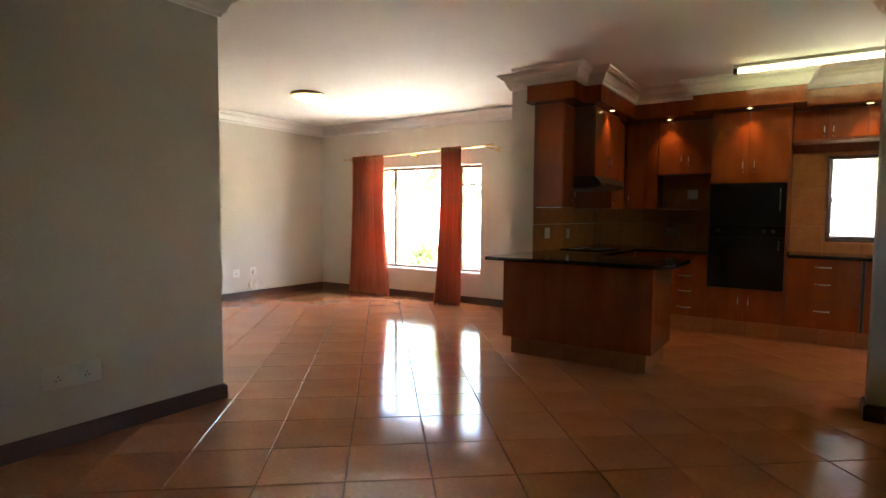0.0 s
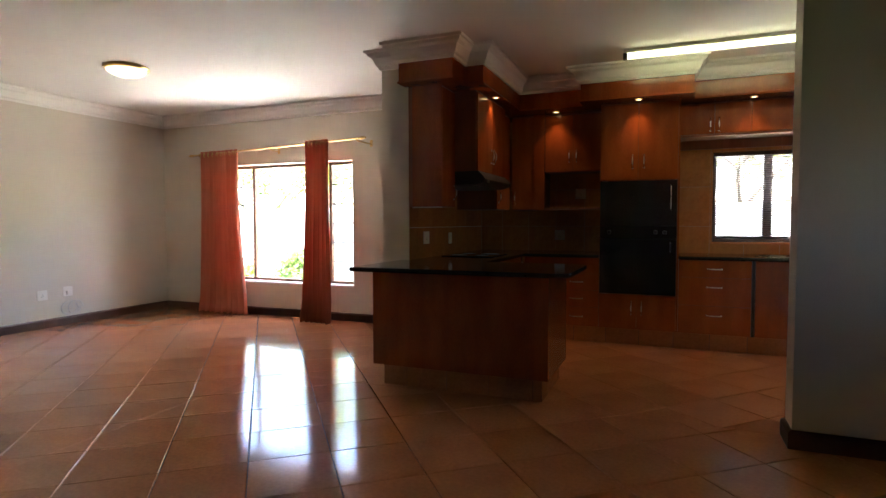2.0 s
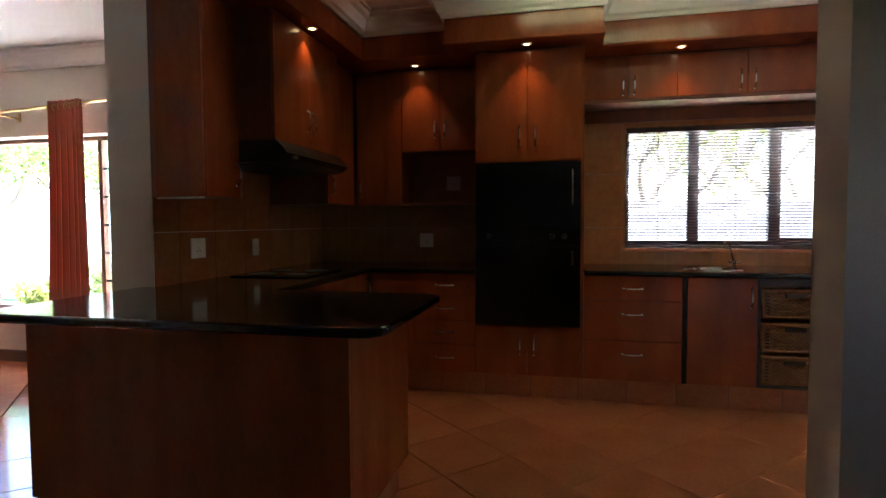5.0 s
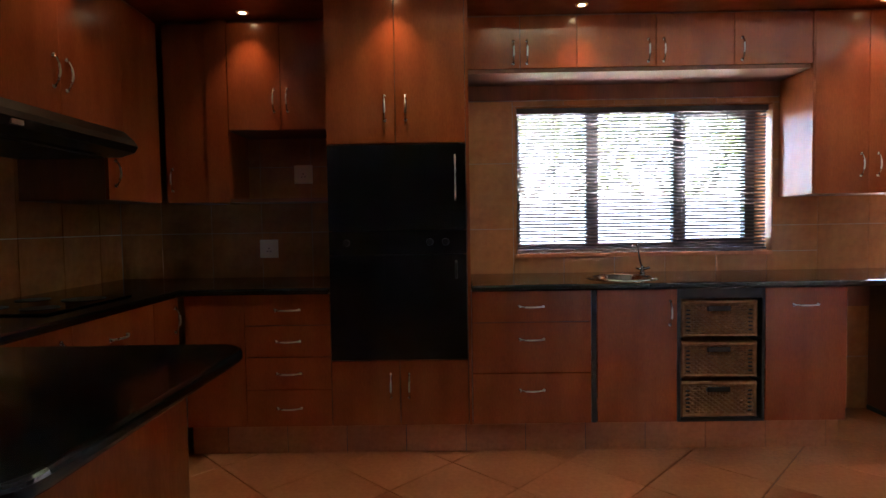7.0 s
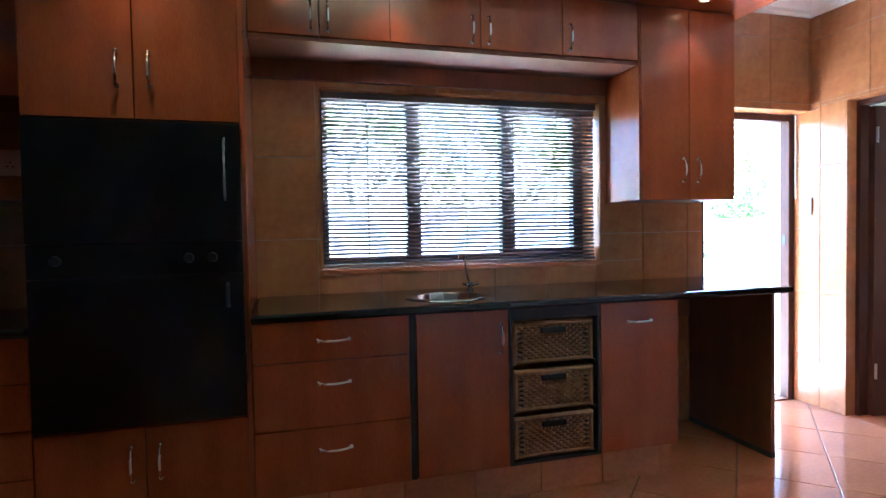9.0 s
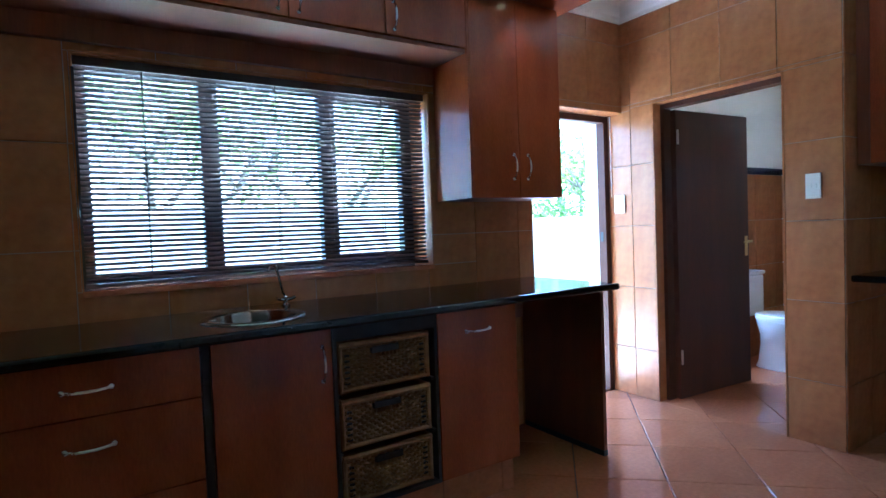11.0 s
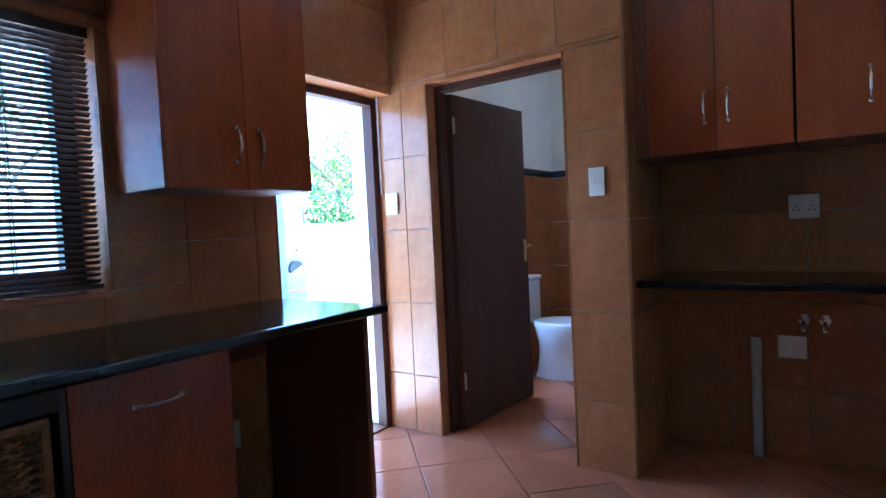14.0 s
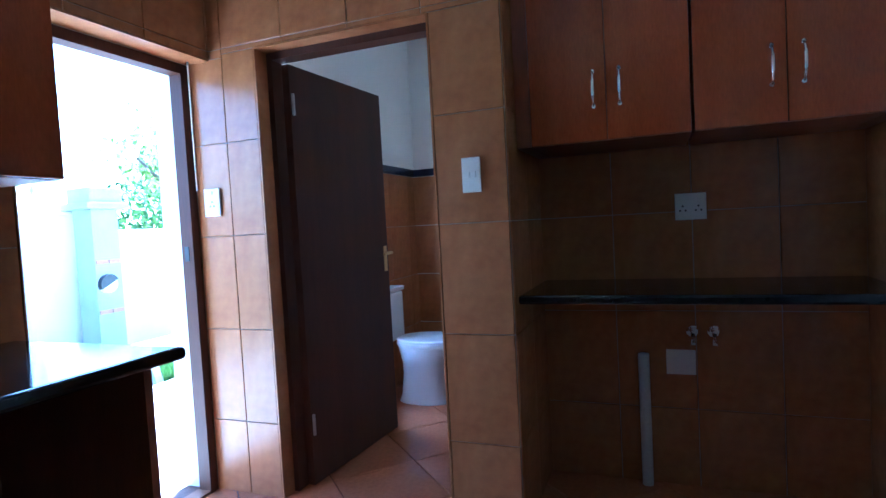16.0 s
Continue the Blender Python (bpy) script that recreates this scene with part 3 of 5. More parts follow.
# oven in the tower
oven = thing("oven", pose(0.40, BACK, 0), "glossy black double oven built into the cherry tower", "oven")
part("body", boxed(0.017, 0.733, 0.022, 0.6, 0.54, 1.695), IRON, oven)
part("upper_door", boxed(0.004, 0.746, -0.012, 0.02, 1.24, 1.698, bevel=0.004), GLOSS_BLACK, oven)
panel_ob = part("control_panel", boxed(0.004, 0.746, -0.008, 0.02, 1.11, 1.236, bevel=0.003), GLOSS_BLACK, oven)
part("lower_door", boxed(0.004, 0.746, -0.012, 0.02, 0.536, 1.106, bevel=0.004), GLOSS_BLACK, oven)
for x in (0.1, 0.55, 0.635):
    part("knob", disc(bmesh.new(), pose(x, -0.008, 1.175, 90), 0.02, 0.017, 0.022, 20), IRON, panel_ob)
part("door_handle", tube(bmesh.new(), [(0.69, -0.012, 1.64), (0.69, -0.04, 1.62), (0.69, -0.042, 1.52), (0.69, -0.04, 1.42), (0.69, -0.012, 1.40)], 0.0045, 8), CHROME, oven, "slim metal pull handle")
part("door_handle", tube(bmesh.new(), [(0.69, -0.012, 1.07), (0.69, -0.036, 1.06), (0.69, -0.036, 0.99), (0.69, -0.012, 0.98)], 0.007, 8), IRON, oven)

# wall units
HT = 2.499
cabinet("wall_cabinet", "narrow cherry wall unit at the end of the hob wall", "cabinet", facing_east(-0.795, 7.9), 0.31, 0.34, 1.42, HT, [("door", 0, 0.31, 1.42, 2.48, 0.275, 1.56, True)], G2)
tagged(link_mesh("cabinet_end_panel", boxed(-1.085, -0.80, 7.884, 7.899, 1.42, HT, bevel=0.001), VENEER), "cherry end panel on the hob wall unit", "panel")
# Pale strip added in place of a bright reflection along the lower edge.
tagged(link_mesh("light_strip", boxed(-1.085, -0.805, 7.885, 7.9, 1.41, 1.419), PLASTIC), "pale strip put in for a reflection under the end wall unit", "light strip")
cabinet("hood_cabinet", "cherry wall unit with two doors above the hood", "cabinet", facing_east(-0.57, 8.215), 0.9, 0.55, 1.745, HT, [("door", 0, 0.45, 1.745, 2.48, 0.41, 1.93, True), ("door", 0.45, 0.9, 1.745, 2.48, 0.49, 1.93, True)], G2)
hood = thing("cooker_hood", pose(-0.57, 8.665, 0), "black enamel cooker hood under the hob wall units", "cooker hood")
bm = bmesh.new()
prof = [(-0.54, 1.63), (-0.02, 1.63), (0.05, 1.65), (0.07, 1.68), (0.05, 1.71), (0.0, 1.757), (-0.54, 1.757)]
ends = [[bm.verts.new((x, y, z)) for x, z in prof] for y in (-0.45, 0.45)]
for k in range(len(prof)):
    bm.faces.new((ends[0][k], ends[0][(k + 1) % len(prof)], ends[1][(k + 1) % len(prof)], ends[1][k]))
bm.faces.new(ends[0][::-1]), bm.faces.new(ends[1])
bmesh.ops.recalc_face_normals(bm, faces=bm.faces)
part("canopy", bm, HOOD_BLACK, hood)
part("filter", boxed(-0.48, -0.08, -0.4, 0.4, 1.622, 1.629), IRON, hood)
part("switch", boxed(0.056, 0.066, -0.36, -0.3, 1.655, 1.675), PLASTIC, hood)
cabinet("wall_cabinet", "cherry wall unit in the dark kitchen corner", "cabinet", facing_east(-0.66, 9.12), 0.52, 0.46, 1.42, HT, [("door", 0, 0.52, 1.42, 2.48, 0.06, 1.56, True)], G2)
cabinet("wall_cabinet", "cherry wall unit in the dark kitchen corner", "cabinet", facing_south(-0.64, 9.66), 0.26, 0.325, 1.42, HT, [("door", 0, 0.26, 1.42, 2.48, 0.04, 1.56, True)], G2)
micro = cabinet("wall_cabinet", "short cherry wall unit with two doors over an open shelf", "cabinet", facing_south(-0.25, 9.65), 0.645, 0.335, 1.845, HT, [("door", 0, 0.315, 1.845, 2.48, 0.275, 2.02, True), ("door", 0.315, 0.645, 1.845, 2.48, 0.355, 2.02, True)], G2)
part("side_panel", boxed(-0.13, -0.005, 0.0, 0.335, 1.42, HT), VENEER, micro)
part("shelf", boxed(0.0, 0.645, 0.0, 0.335, 1.42, 1.44), CARCASS, micro)
splits = [1.17, 1.49, 1.825, 2.29, 2.75, 3.21]
pull_at = ((0.28,), (0.04,), (0.42,), (0.045,), (0.045,))
for k, (a, b) in enumerate(zip(splits, splits[1:])):
    cabinet("bridge_cabinet", "short cherry wall unit above the kitchen window", "cabinet", facing_south(a, 9.65), b - a, 0.335, 2.18, HT, [("door", 0, b - a, 2.18, 2.485, pull_at[k][0], 2.275, True)], "cherry bridge units over the window")
tagged(link_mesh("valance_board", boxed(1.17, 3.205, 9.66, 9.985, 2.158, 2.178), CARCASS), "cherry board under the bridge units over the window", "board")
tagged(link_mesh("window_fascia", boxed(1.17, 3.2, 9.955, 9.985, 2.06, 2.156), CARCASS), "dark cherry strip on the wall above the window", "board")
right_wall_unit = cabinet("wall_cabinet", "tall cherry wall unit with two doors beside the window", "cabinet", facing_south(3.225, 9.65), 0.635, 0.335, 1.415, HT, [("door", 0, 0.318, 1.415, 2.485, 0.277, 1.585, True), ("door", 0.318, 0.635, 1.415, 2.485, 0.376, 1.585, True)], G2)
part("side_panel", boxed(-0.012, -0.0005, 0.0, 0.335, 1.415, HT, bevel=0.001), VENEER, right_wall_unit)
# laundry wall units
for y in (8.53, 7.941):
    cabinet("wall_cabinet", "cherry wall unit with two doors over the laundry worktop", "cabinet", facing_west(4.95, y), 0.582, 0.46, 1.515, HT, [("door", 0, 0.291, 1.515, 2.485, 0.245, 1.71, True), ("door", 0.291, 0.582, 1.515, 2.485, 0.34, 1.71, True)], "laundry wall units")
tagged(link_mesh("filler_strip", boxed(4.96, 5.41, 8.532, 8.59, 1.515, HT), CARCASS), "cherry filler beside the laundry wall units", "filler")
tagged(link_mesh("filler_strip", boxed(4.96, 5.41, 7.302, 7.358, 1.515, HT), CARCASS), "cherry filler beside the laundry wall units", "filler")

# ---- windows, doors ----
def window(name, label, x0, x1, y0, z0, z1, mullions, bars, mat, sill, f=0.038, head=None):
    ob = tagged(new(name), label, "window", kind="structure")
    d = 0.06
    head = head or f
    bm = bmesh.new()
    box(bm, x0, x1, y0, y0 + d, z0, z0 + f), box(bm, x0, x1, y0, y0 + d, z1 - head, z1), box(bm, x0, x0 + f, y0, y0 + d, z0 + f, z1 - head), box(bm, x1 - f, x1, y0, y0 + d, z0 + f, z1 - head)
    part("window_frame", bm, mat, ob)
    for a, h in mullions:
        part("mullion", boxed(a - h, a + h, y0, y0 + d, z0 + f, z1 - head, bevel=0.003), mat, ob)
    edges = [x0 + f] + [a + s for a, h in mullions for s in (-h, h)] + [x1 - f]
    for k in range(0, len(edges), 2):
        pane = part("pane", boxed(edges[k], edges[k + 1], y0 + 0.028, y0 + 0.032, z0 + f, z1 - head), GLASS, ob)
        pane.visible_shadow = False
        if k // 2 in bars:
            n = 6
            for j in range(1, n):
                z = z0 + f + (z1 - z0 - 2 * f) * j / n
                part("glazing_bar", boxed(edges[k], edges[k + 1], y0 + 0.012, y0 + 0.026, z - 0.009, z + 0.009), IRON, ob)
    if sill:
        part("window_sill", boxed(x0 - 0.0, x1 + 0.0, sill[0], sill[1], z0 - 0.022, z0 + 0.003, bevel=0.004), WHITE if sill[2] else FLOOR_TILE, ob)
    return ob


window("window_1", "wide brown timber living room window with barred side sashes", -4.8, -2.69, 9.62, 0.46, 2.08, [(-4.40, 0.022), (-3.12, 0.022)], (0, 2), FRAME_WOOD, (9.475, 9.62, True))
window("window_2", "dark framed kitchen window behind a venetian blind", 1.5, 3.18, 10.2, 1.06, 2.03, [(2.055, 0.042), (2.645, 0.03)], (), IRON, (9.985, 10.2, False), 0.055, 0.014)
window("window_3", "small white framed washroom window", 5.2, 6.4, 10.22, 0.5, 2.1, [], (), PLASTIC, None)

sash = box(box(boxed(2.676, 2.698, 10.19, 10.25, 1.116, 2.015), 3.102, 3.124, 10.19, 10.25, 1.116, 2.015), 2.698, 3.102, 10.19, 10.25, 1.116, 1.14)
part("sash", box(sash, 2.698, 3.102, 10.19, 10.25, 1.975, 2.015), IRON, bpy.data.objects["window_2"], "dark opening sash")

blind = thing("venetian_blind", pose(1.5, 10.045, 1.06), "brown aluminium venetian blind with open slats in the window", "blind")
part("head_rail", boxed(0.012, 1.668, -0.018, 0.018, 0.925, 0.962, bevel=0.002), SLAT, blind)
bm = bmesh.new()
tilt = radians(-32)
rows = [[bm.verts.new((x, 0.0125 * s * math.cos(tilt), 0.0125 * s * math.sin(tilt) + 0.0022 * (1 - s * s))) for s in (-1, -0.4, 0.4, 1)] for x in (0.016, 1.664)]
low = [[bm.verts.new(v.co - Vector((0, 0, 0.0007))) for v in r] for r in rows]
for k in range(3):
    bm.faces.new((rows[0][k], rows[1][k], rows[1][k + 1], rows[0][k + 1])), bm.faces.new((low[0][k + 1], low[1][k + 1], low[1][k], low[0][k]))
slat = part("slat", bm, SLAT, blind)
slat.location.z = 0.04
for k in range(1, 40):
    s = slat.copy()
    scene.collection.objects.link(s)
    s.location.z = 0.04 + k * 0.0226
part("bottom_rail", boxed(0.014, 1.666, -0.013, 0.013, 0.012, 0.028, bevel=0.002), SLAT, blind)
for x in (0.26, 0.83, 1.40):
    part("ladder_cord", box(boxed(x - 0.002, x + 0.002, -0.015, -0.0135, 0.025, 0.93), x - 0.002, x + 0.002, 0.0135, 0.015, 0.025, 0.93), SLAT, blind)
part("tilt_wand", tube(bmesh.new(), [(1.60, -0.022, 0.93), (1.60, -0.024, 0.36)], 0.004, 6), PLASTIC, blind)
part("cord_knob", turned([(0.003, 0.30), (0.009, 0.31), (0.007, 0.34), (0.003, 0.345)], 12), PLASTIC, blind)
blind.children[-1].location = (1.60, -0.024, 0.02)

# tiled reveals round the openings
trim = bmesh.new()
box(trim, 4.822, 4.904, 8.8915, 8.899, 0, 2.058), box(trim, 4.822, 4.904, 9.731, 9.7385, 0, 2.058), box(trim, 4.822, 4.904, 8.8915, 9.7385, 2.0585, 2.0645)
structure("trim_1", trim, WALL_TILE, "tile edging round the washroom doorway", "trim")
reveal = bmesh.new()
box(reveal, 3.93, 4.83, 9.992, 10.12, 2.043, 2.049), box(reveal, 3.931, 3.937, 9.992, 10.12, 0.0, 2.043)
structure("trim_2", reveal, WALL_TILE, "tiled reveal of the back door", "trim")
reveal = bmesh.new()
box(reveal, 1.5, 3.18, 9.992, 10.2, 2.022, 2.029), box(reveal, 1.501, 1.506, 9.992, 10.2, 1.063, 2.022), box(reveal, 3.174, 3.179, 9.992, 10.2, 1.063, 2.022)
structure("trim_3", reveal, WALL_TILE, "tiled reveal of the kitchen window", "trim")
white_side = box(box(boxed(4.815, 4.829, 10.19, 10.34, 0, 2.05), 3.931, 3.945, 10.19, 10.34, 0, 2.05), 3.93, 4.83, 10.331, 10.345, 2.05, 2.84)
structure("trim_4", white_side, PLASTER, "white plastered outer reveal of the back door", "trim")

door_out = tagged(new("door_1"), "dark brown timber frame of the open back door", "door frame", kind="structure")
bm = bmesh.new()
box(bm, 4.775, 4.822, 10.12, 10.19, 0, 2.04), box(bm, 3.938, 3.985, 10.12, 10.19, 0, 2.04), box(bm, 3.985, 4.775, 10.12, 10.19, 1.995, 2.04)
part("frame", bm, DOOR_WOOD, door_out)
part("strike_plate", boxed(4.771, 4.775, 10.145, 10.17, 1.12, 1.19), IRON, door_out, "dark steel strike plate")
part("threshold", boxed(3.985, 4.775, 10.12, 10.2, -0.01, 0.012), FRAME_WOOD, door_out)

door_frame = tagged(new("door_2"), "dark brown frame of the washroom doorway", "door frame", kind="structure")
bm = bmesh.new()
box(bm, 4.905, 4.985, 8.89, 8.925, 0, 2.066), box(bm, 4.905, 4.985, 9.705, 9.74, 0, 2.066), box(bm, 4.905, 4.985, 8.925, 9.705, 2.026, 2.066)
part("frame", bm, DOOR_WOOD, door_frame)
leaf = thing("washroom_door", pose(4.985, 9.695, 0, 0, 0, -4.0), "dark brown flush door standing open into the washroom", "door")
part("leaf", boxed(-0.02, 0.785, -0.04, 0.0, 0.008, 2.015, bevel=0.002), DOOR_WOOD, leaf)
for z in (0.25, 1.78):
    part("hinge", disc(bmesh.new(), pose(-0.004, -0.044, z), 0.008, 0.008, 0.1, 10), STEEL, leaf, "steel butt hinge")
lock = part("lock_plate", boxed(0.735, 0.765, -0.045, -0.04, 0.97, 1.12, bevel=0.001), BRASS, leaf, "worn brass lock plate")
part("lever", tube(bmesh.new(), [(0.75, -0.045, 1.08), (0.75, -0.085, 1.08), (0.74, -0.095, 1.08), (0.65, -0.095, 1.075)], 0.008, 8), BRASS, lock)


# ---- fixtures ----
def plate(name, m, w, h, label, kind, mat=PLASTIC):
    """A wall plate whose back lies on local y = 0, facing -y: kind socket, double_socket, switch or blank."""
    ob = thing(name, m, label, "switch" if kind == "switch" else "blank plate" if kind == "blank" else "socket")
    part("cover", boxed(-w / 2, w / 2, -0.009, 0, -h / 2, h / 2, bevel=0.003), mat, ob)
    if kind == "switch":
        for dx in (-0.012, 0.012):
            part("rocker", boxed(dx - 0.008, dx + 0.008, -0.014, -0.009, -0.012, 0.012, bevel=0.001), mat, ob)
    if kind in ("socket", "double_socket"):
        for cx in ((0,) if kind == "socket" else (-w / 4, w / 4)):
            for dx, dz in ((0, 0.010), (-0.011, -0.009), (0.011, -0.009)):
                # Flat black disc in place of the shade within a pin hole.
                part("pin_hole", disc(bmesh.new(), pose(cx + dx, -0.0085, dz - 0.008, 90), 0.0042, 0.0042, 0.0012, 8), DARK_GAP, ob)
            part("rocker", boxed(cx - 0.007, cx + 0.007, -0.013, -0.009, h / 2 - 0.03, h / 2 - 0.012, bevel=0.001), mat, ob)
    return ob


plate("double_socket", pose(5.40, 7.94, 1.25, 0, 0, -90), 0.125, 0.115, "white double wall socket above the laundry worktop", "double_socket")
plate("blanking_plate", pose(5.40, 8.0, 0.565, 0, 0, -90), 0.12, 0.11, "white blank outlet plate in the laundry alcove", "blank")
plate("light_switch", pose(4.818, 8.74, 1.415, 0, 0, -90), 0.075, 0.135, "white light switch on terracotta wall tiles", "switch")
plate("wall_socket", pose(4.818, 10.02, 1.39, 0, 0, -90), 0.09, 0.13, "white wall socket beside the back door", "socket")
plate("wall_socket", pose(-1.115, 8.25, 1.13, 0, 0, 90), 0.13, 0.12, "white socket on the tiled hob wall", "socket")
plate("wall_switch", pose(-1.115, 8.88, 1.11, 0, 0, 90), 0.08, 0.12, "white isolator switch on the tiled hob wall", "switch")
plate("wall_socket", pose(0.105, 9.985, 1.61), 0.12, 0.12, "white socket in the open niche of the wall units", "socket")
plate("wall_socket", pose(-0.135, 9.985, 1.125), 0.12, 0.12, "white socket above the dark corner worktop", "socket")
plate("wall_socket", pose(3.61, 9.985, 0.37), 0.09, 0.12, "white socket under the worktop", "socket")
valve = thing("water_valve", pose(3.56, 9.99, 0.65), "small black angle valve on the wall under the worktop", "valve")
part("rose", disc(bmesh.new(), pose(0, -0.004, 0, 90), 0.03, 0.024, 0.01, 18), IRON, valve)
part("spindle", tube(bmesh.new(), [(0, 0.0, 0), (0, -0.05, 0), (0, -0.062, -0.012), (0, -0.064, -0.045)], 0.011, 10), IRON, valve)
part("knob", disc(bmesh.new(), pose(0, -0.072, 0.004, 90), 0.02, 0.017, 0.022, 12), IRON, valve)
plate("wall_socket", pose(-5.948, 7.66, 0.40, 0, 0, 90), 0.12, 0.12, "white wall socket low on the living room wall", "socket")
lr_plug = plate("wall_socket", pose(-5.948, 7.97, 0.42, 0, 0, 90), 0.12, 0.12, "white wall socket with a plug and coiled cable", "socket")
part("plug", boxed(-0.03, 0.03, -0.05, -0.01, -0.045, 0.01, bevel=0.006), PLASTIC, lr_plug)
for k, (cx, r, w) in enumerate(((-0.03, 0.11, 0.06), (0.05, 0.09, 0.05), (0.0, 0.12, 0.08))):
    line = [(cx + r * math.cos(a), -0.03 - w * 0.5 * (1 + math.sin(a * 0.5 + k)), -0.2 + 0.085 * math.sin(a)) for a in (2 * math.pi * j / 24 for j in range(25))]
    part("cable_loop", tube(bmesh.new(), line, 0.006, 6), PIPE, lr_plug, "coiled pale cable")
plate("double_socket", pose(-2.078, 3.78, 0.40, 0, 0, 90), 0.30, 0.125, "white double socket on the partition wall", "double_socket")

pipe = tagged(link_mesh("waste_pipe", tube(bmesh.new(), [(5.385, 8.155, 0.0), (5.385, 8.155, 0.60)], 0.024, 14), PIPE), "grey plastic waste pipe rising in the laundry alcove", "pipe")
for y in (7.95, 7.865):
    tp = thing("washing_machine_tap", pose(5.41, y, 0.70, 0, 0, -90), "small chrome stop tap for a washing machine", "tap", "laundry taps")
    part("rose", disc(bmesh.new(), pose(0, 0, 0, 90), 0.024, 0.02, 0.008, 16), CHROME, tp)
    part("body", tube(bmesh.new(), [(0, -0.005, 0), (0, -0.055, 0), (0, -0.065, -0.01), (0, -0.068, -0.045)], 0.009, 8), CHROME, tp)
    part("knob", disc(bmesh.new(), pose(0, -0.05, 0.008), 0.012, 0.016, 0.024, 12), CHROME, tp)

# sink and tap
sink = thing("sink", pose(2.07, 9.6, TOP), "round stainless steel sink set in black granite", "sink")
part("rim", turned([(0.165, 0.0), (0.17, 0.005), (0.192, 0.007), (0.203, 0.005), (0.206, 0.0005), (0.165, 0.0)], 48, (False, False)), SINK_STEEL, sink)
smooth(part("bowl", turned([(0.168, 0.004), (0.163, -0.01), (0.155, -0.10), (0.13, -0.135), (0.05, -0.145), (0.02, -0.147)], 40, (False, True)), SINK_STEEL, sink))
part("drain", disc(bmesh.new(), pose(0, 0, -0.147), 0.03, 0.028, 0.004, 20), CHROME, sink)
tap = thing("sink_tap", pose(2.275, 9.84, TOP) @ Matrix.Scale(0.72, 4), "chrome swan-neck mixer tap behind the sink", "tap")
part("base", turned([(0.026, 0.0), (0.026, 0.012), (0.018, 0.02), (0.018, 0.06), (0.014, 0.066)], 18), POLISHED, tap)
neck = [(0, 0, 0.06)] + [(-0.012 - 0.05 * u, -0.01 - 0.05 * u, 0.06 + 0.17 * u) for u in (0.2, 0.5, 0.8, 1.0)]
neck += [(-0.062 - 0.04 * (1 - math.cos(a)), -0.06 - 0.04 * (1 - math.cos(a)), 0.23 + 0.04 * math.sin(a)) for a in (0.6, 1.2, 1.8, 2.4, 2.9)]
smooth(part("spout", tube(bmesh.new(), neck, 0.009, 10), POLISHED, tap))
for s in (-1, 1):
    part("tap_handle", tube(bmesh.new(), [(0, 0, 0.04), (0.035 * s, -0.008, 0.045), (0.06 * s, -0.014, 0.055)], 0.01, 8), POLISHED, tap)

# lights
def downlight(x, y, z=2.5):
    ob = thing("downlight", pose(x, y, z), "small lit halogen downlight set in the pelmet", "downlight", "pelmet downlights")
    part("ring", turned([(0.021, -0.001), (0.023, -0.006), (0.034, -0.005), (0.037, 0.0), (0.021, 0.0)], 24), BRASS, ob)
    part("bulb", disc(bmesh.new(), pose(0, 0, -0.004), 0.019, 0.019, 0.003, 20), BULB_LIT, ob)
    data = bpy.data.lights.new("downlight_beam", "SPOT")
    data.energy, data.color, data.spot_size, data.spot_blend, data.shadow_soft_size = 0.25, (1.0, 0.55, 0.22), radians(90), 0.9, 0.02
    lamp = new("downlight_beam", data)
    lamp.parent = ob
    lamp.location = (0, 0, -0.012)


for x, y in ((-0.515, 8.60), (-0.11, 9.55), (0.775, 9.22), (1.825, 9.53), (3.55, 9.53)):
    downlight(x, y)

tube_light = thing("fluorescent_light", pose(0.70, 8.68, CEIL), "long lit fluorescent batten on the kitchen ceiling", "ceiling light")
part("housing", boxed(-0.03, 1.53, -0.035, 0.035, -0.035, 0.0, bevel=0.004), PLASTIC, tube_light)
part("end_cap", boxed(-0.035, 0.005, -0.03, 0.03, -0.085, -0.03, bevel=0.004), IRON, tube_light)
part("end_cap", boxed(1.495, 1.535, -0.03, 0.03, -0.085, -0.03, bevel=0.004), IRON, tube_light)
part("tube", tube(bmesh.new(), [(0.005, 0, -0.062), (1.495, 0, -0.062)], 0.022, 14), TUBE_LIT, tube_light)

lamp_lr = thing("ceiling_lamp", pose(-3.95, 7.3, CEIL), "round glass ceiling lamp with a brass ring, lit", "ceiling light")
part("ring", turned([(0.17, 0.0), (0.20, -0.012), (0.21, -0.03), (0.195, -0.045), (0.165, -0.045)], 40), BRASS, lamp_lr)
smooth(part("shade", turned([(0.185, -0.04), (0.175, -0.06), (0.14, -0.085), (0.09, -0.102), (0.03, -0.11), (0.006, -0.112)], 40), DOME_LIT, lamp_lr))

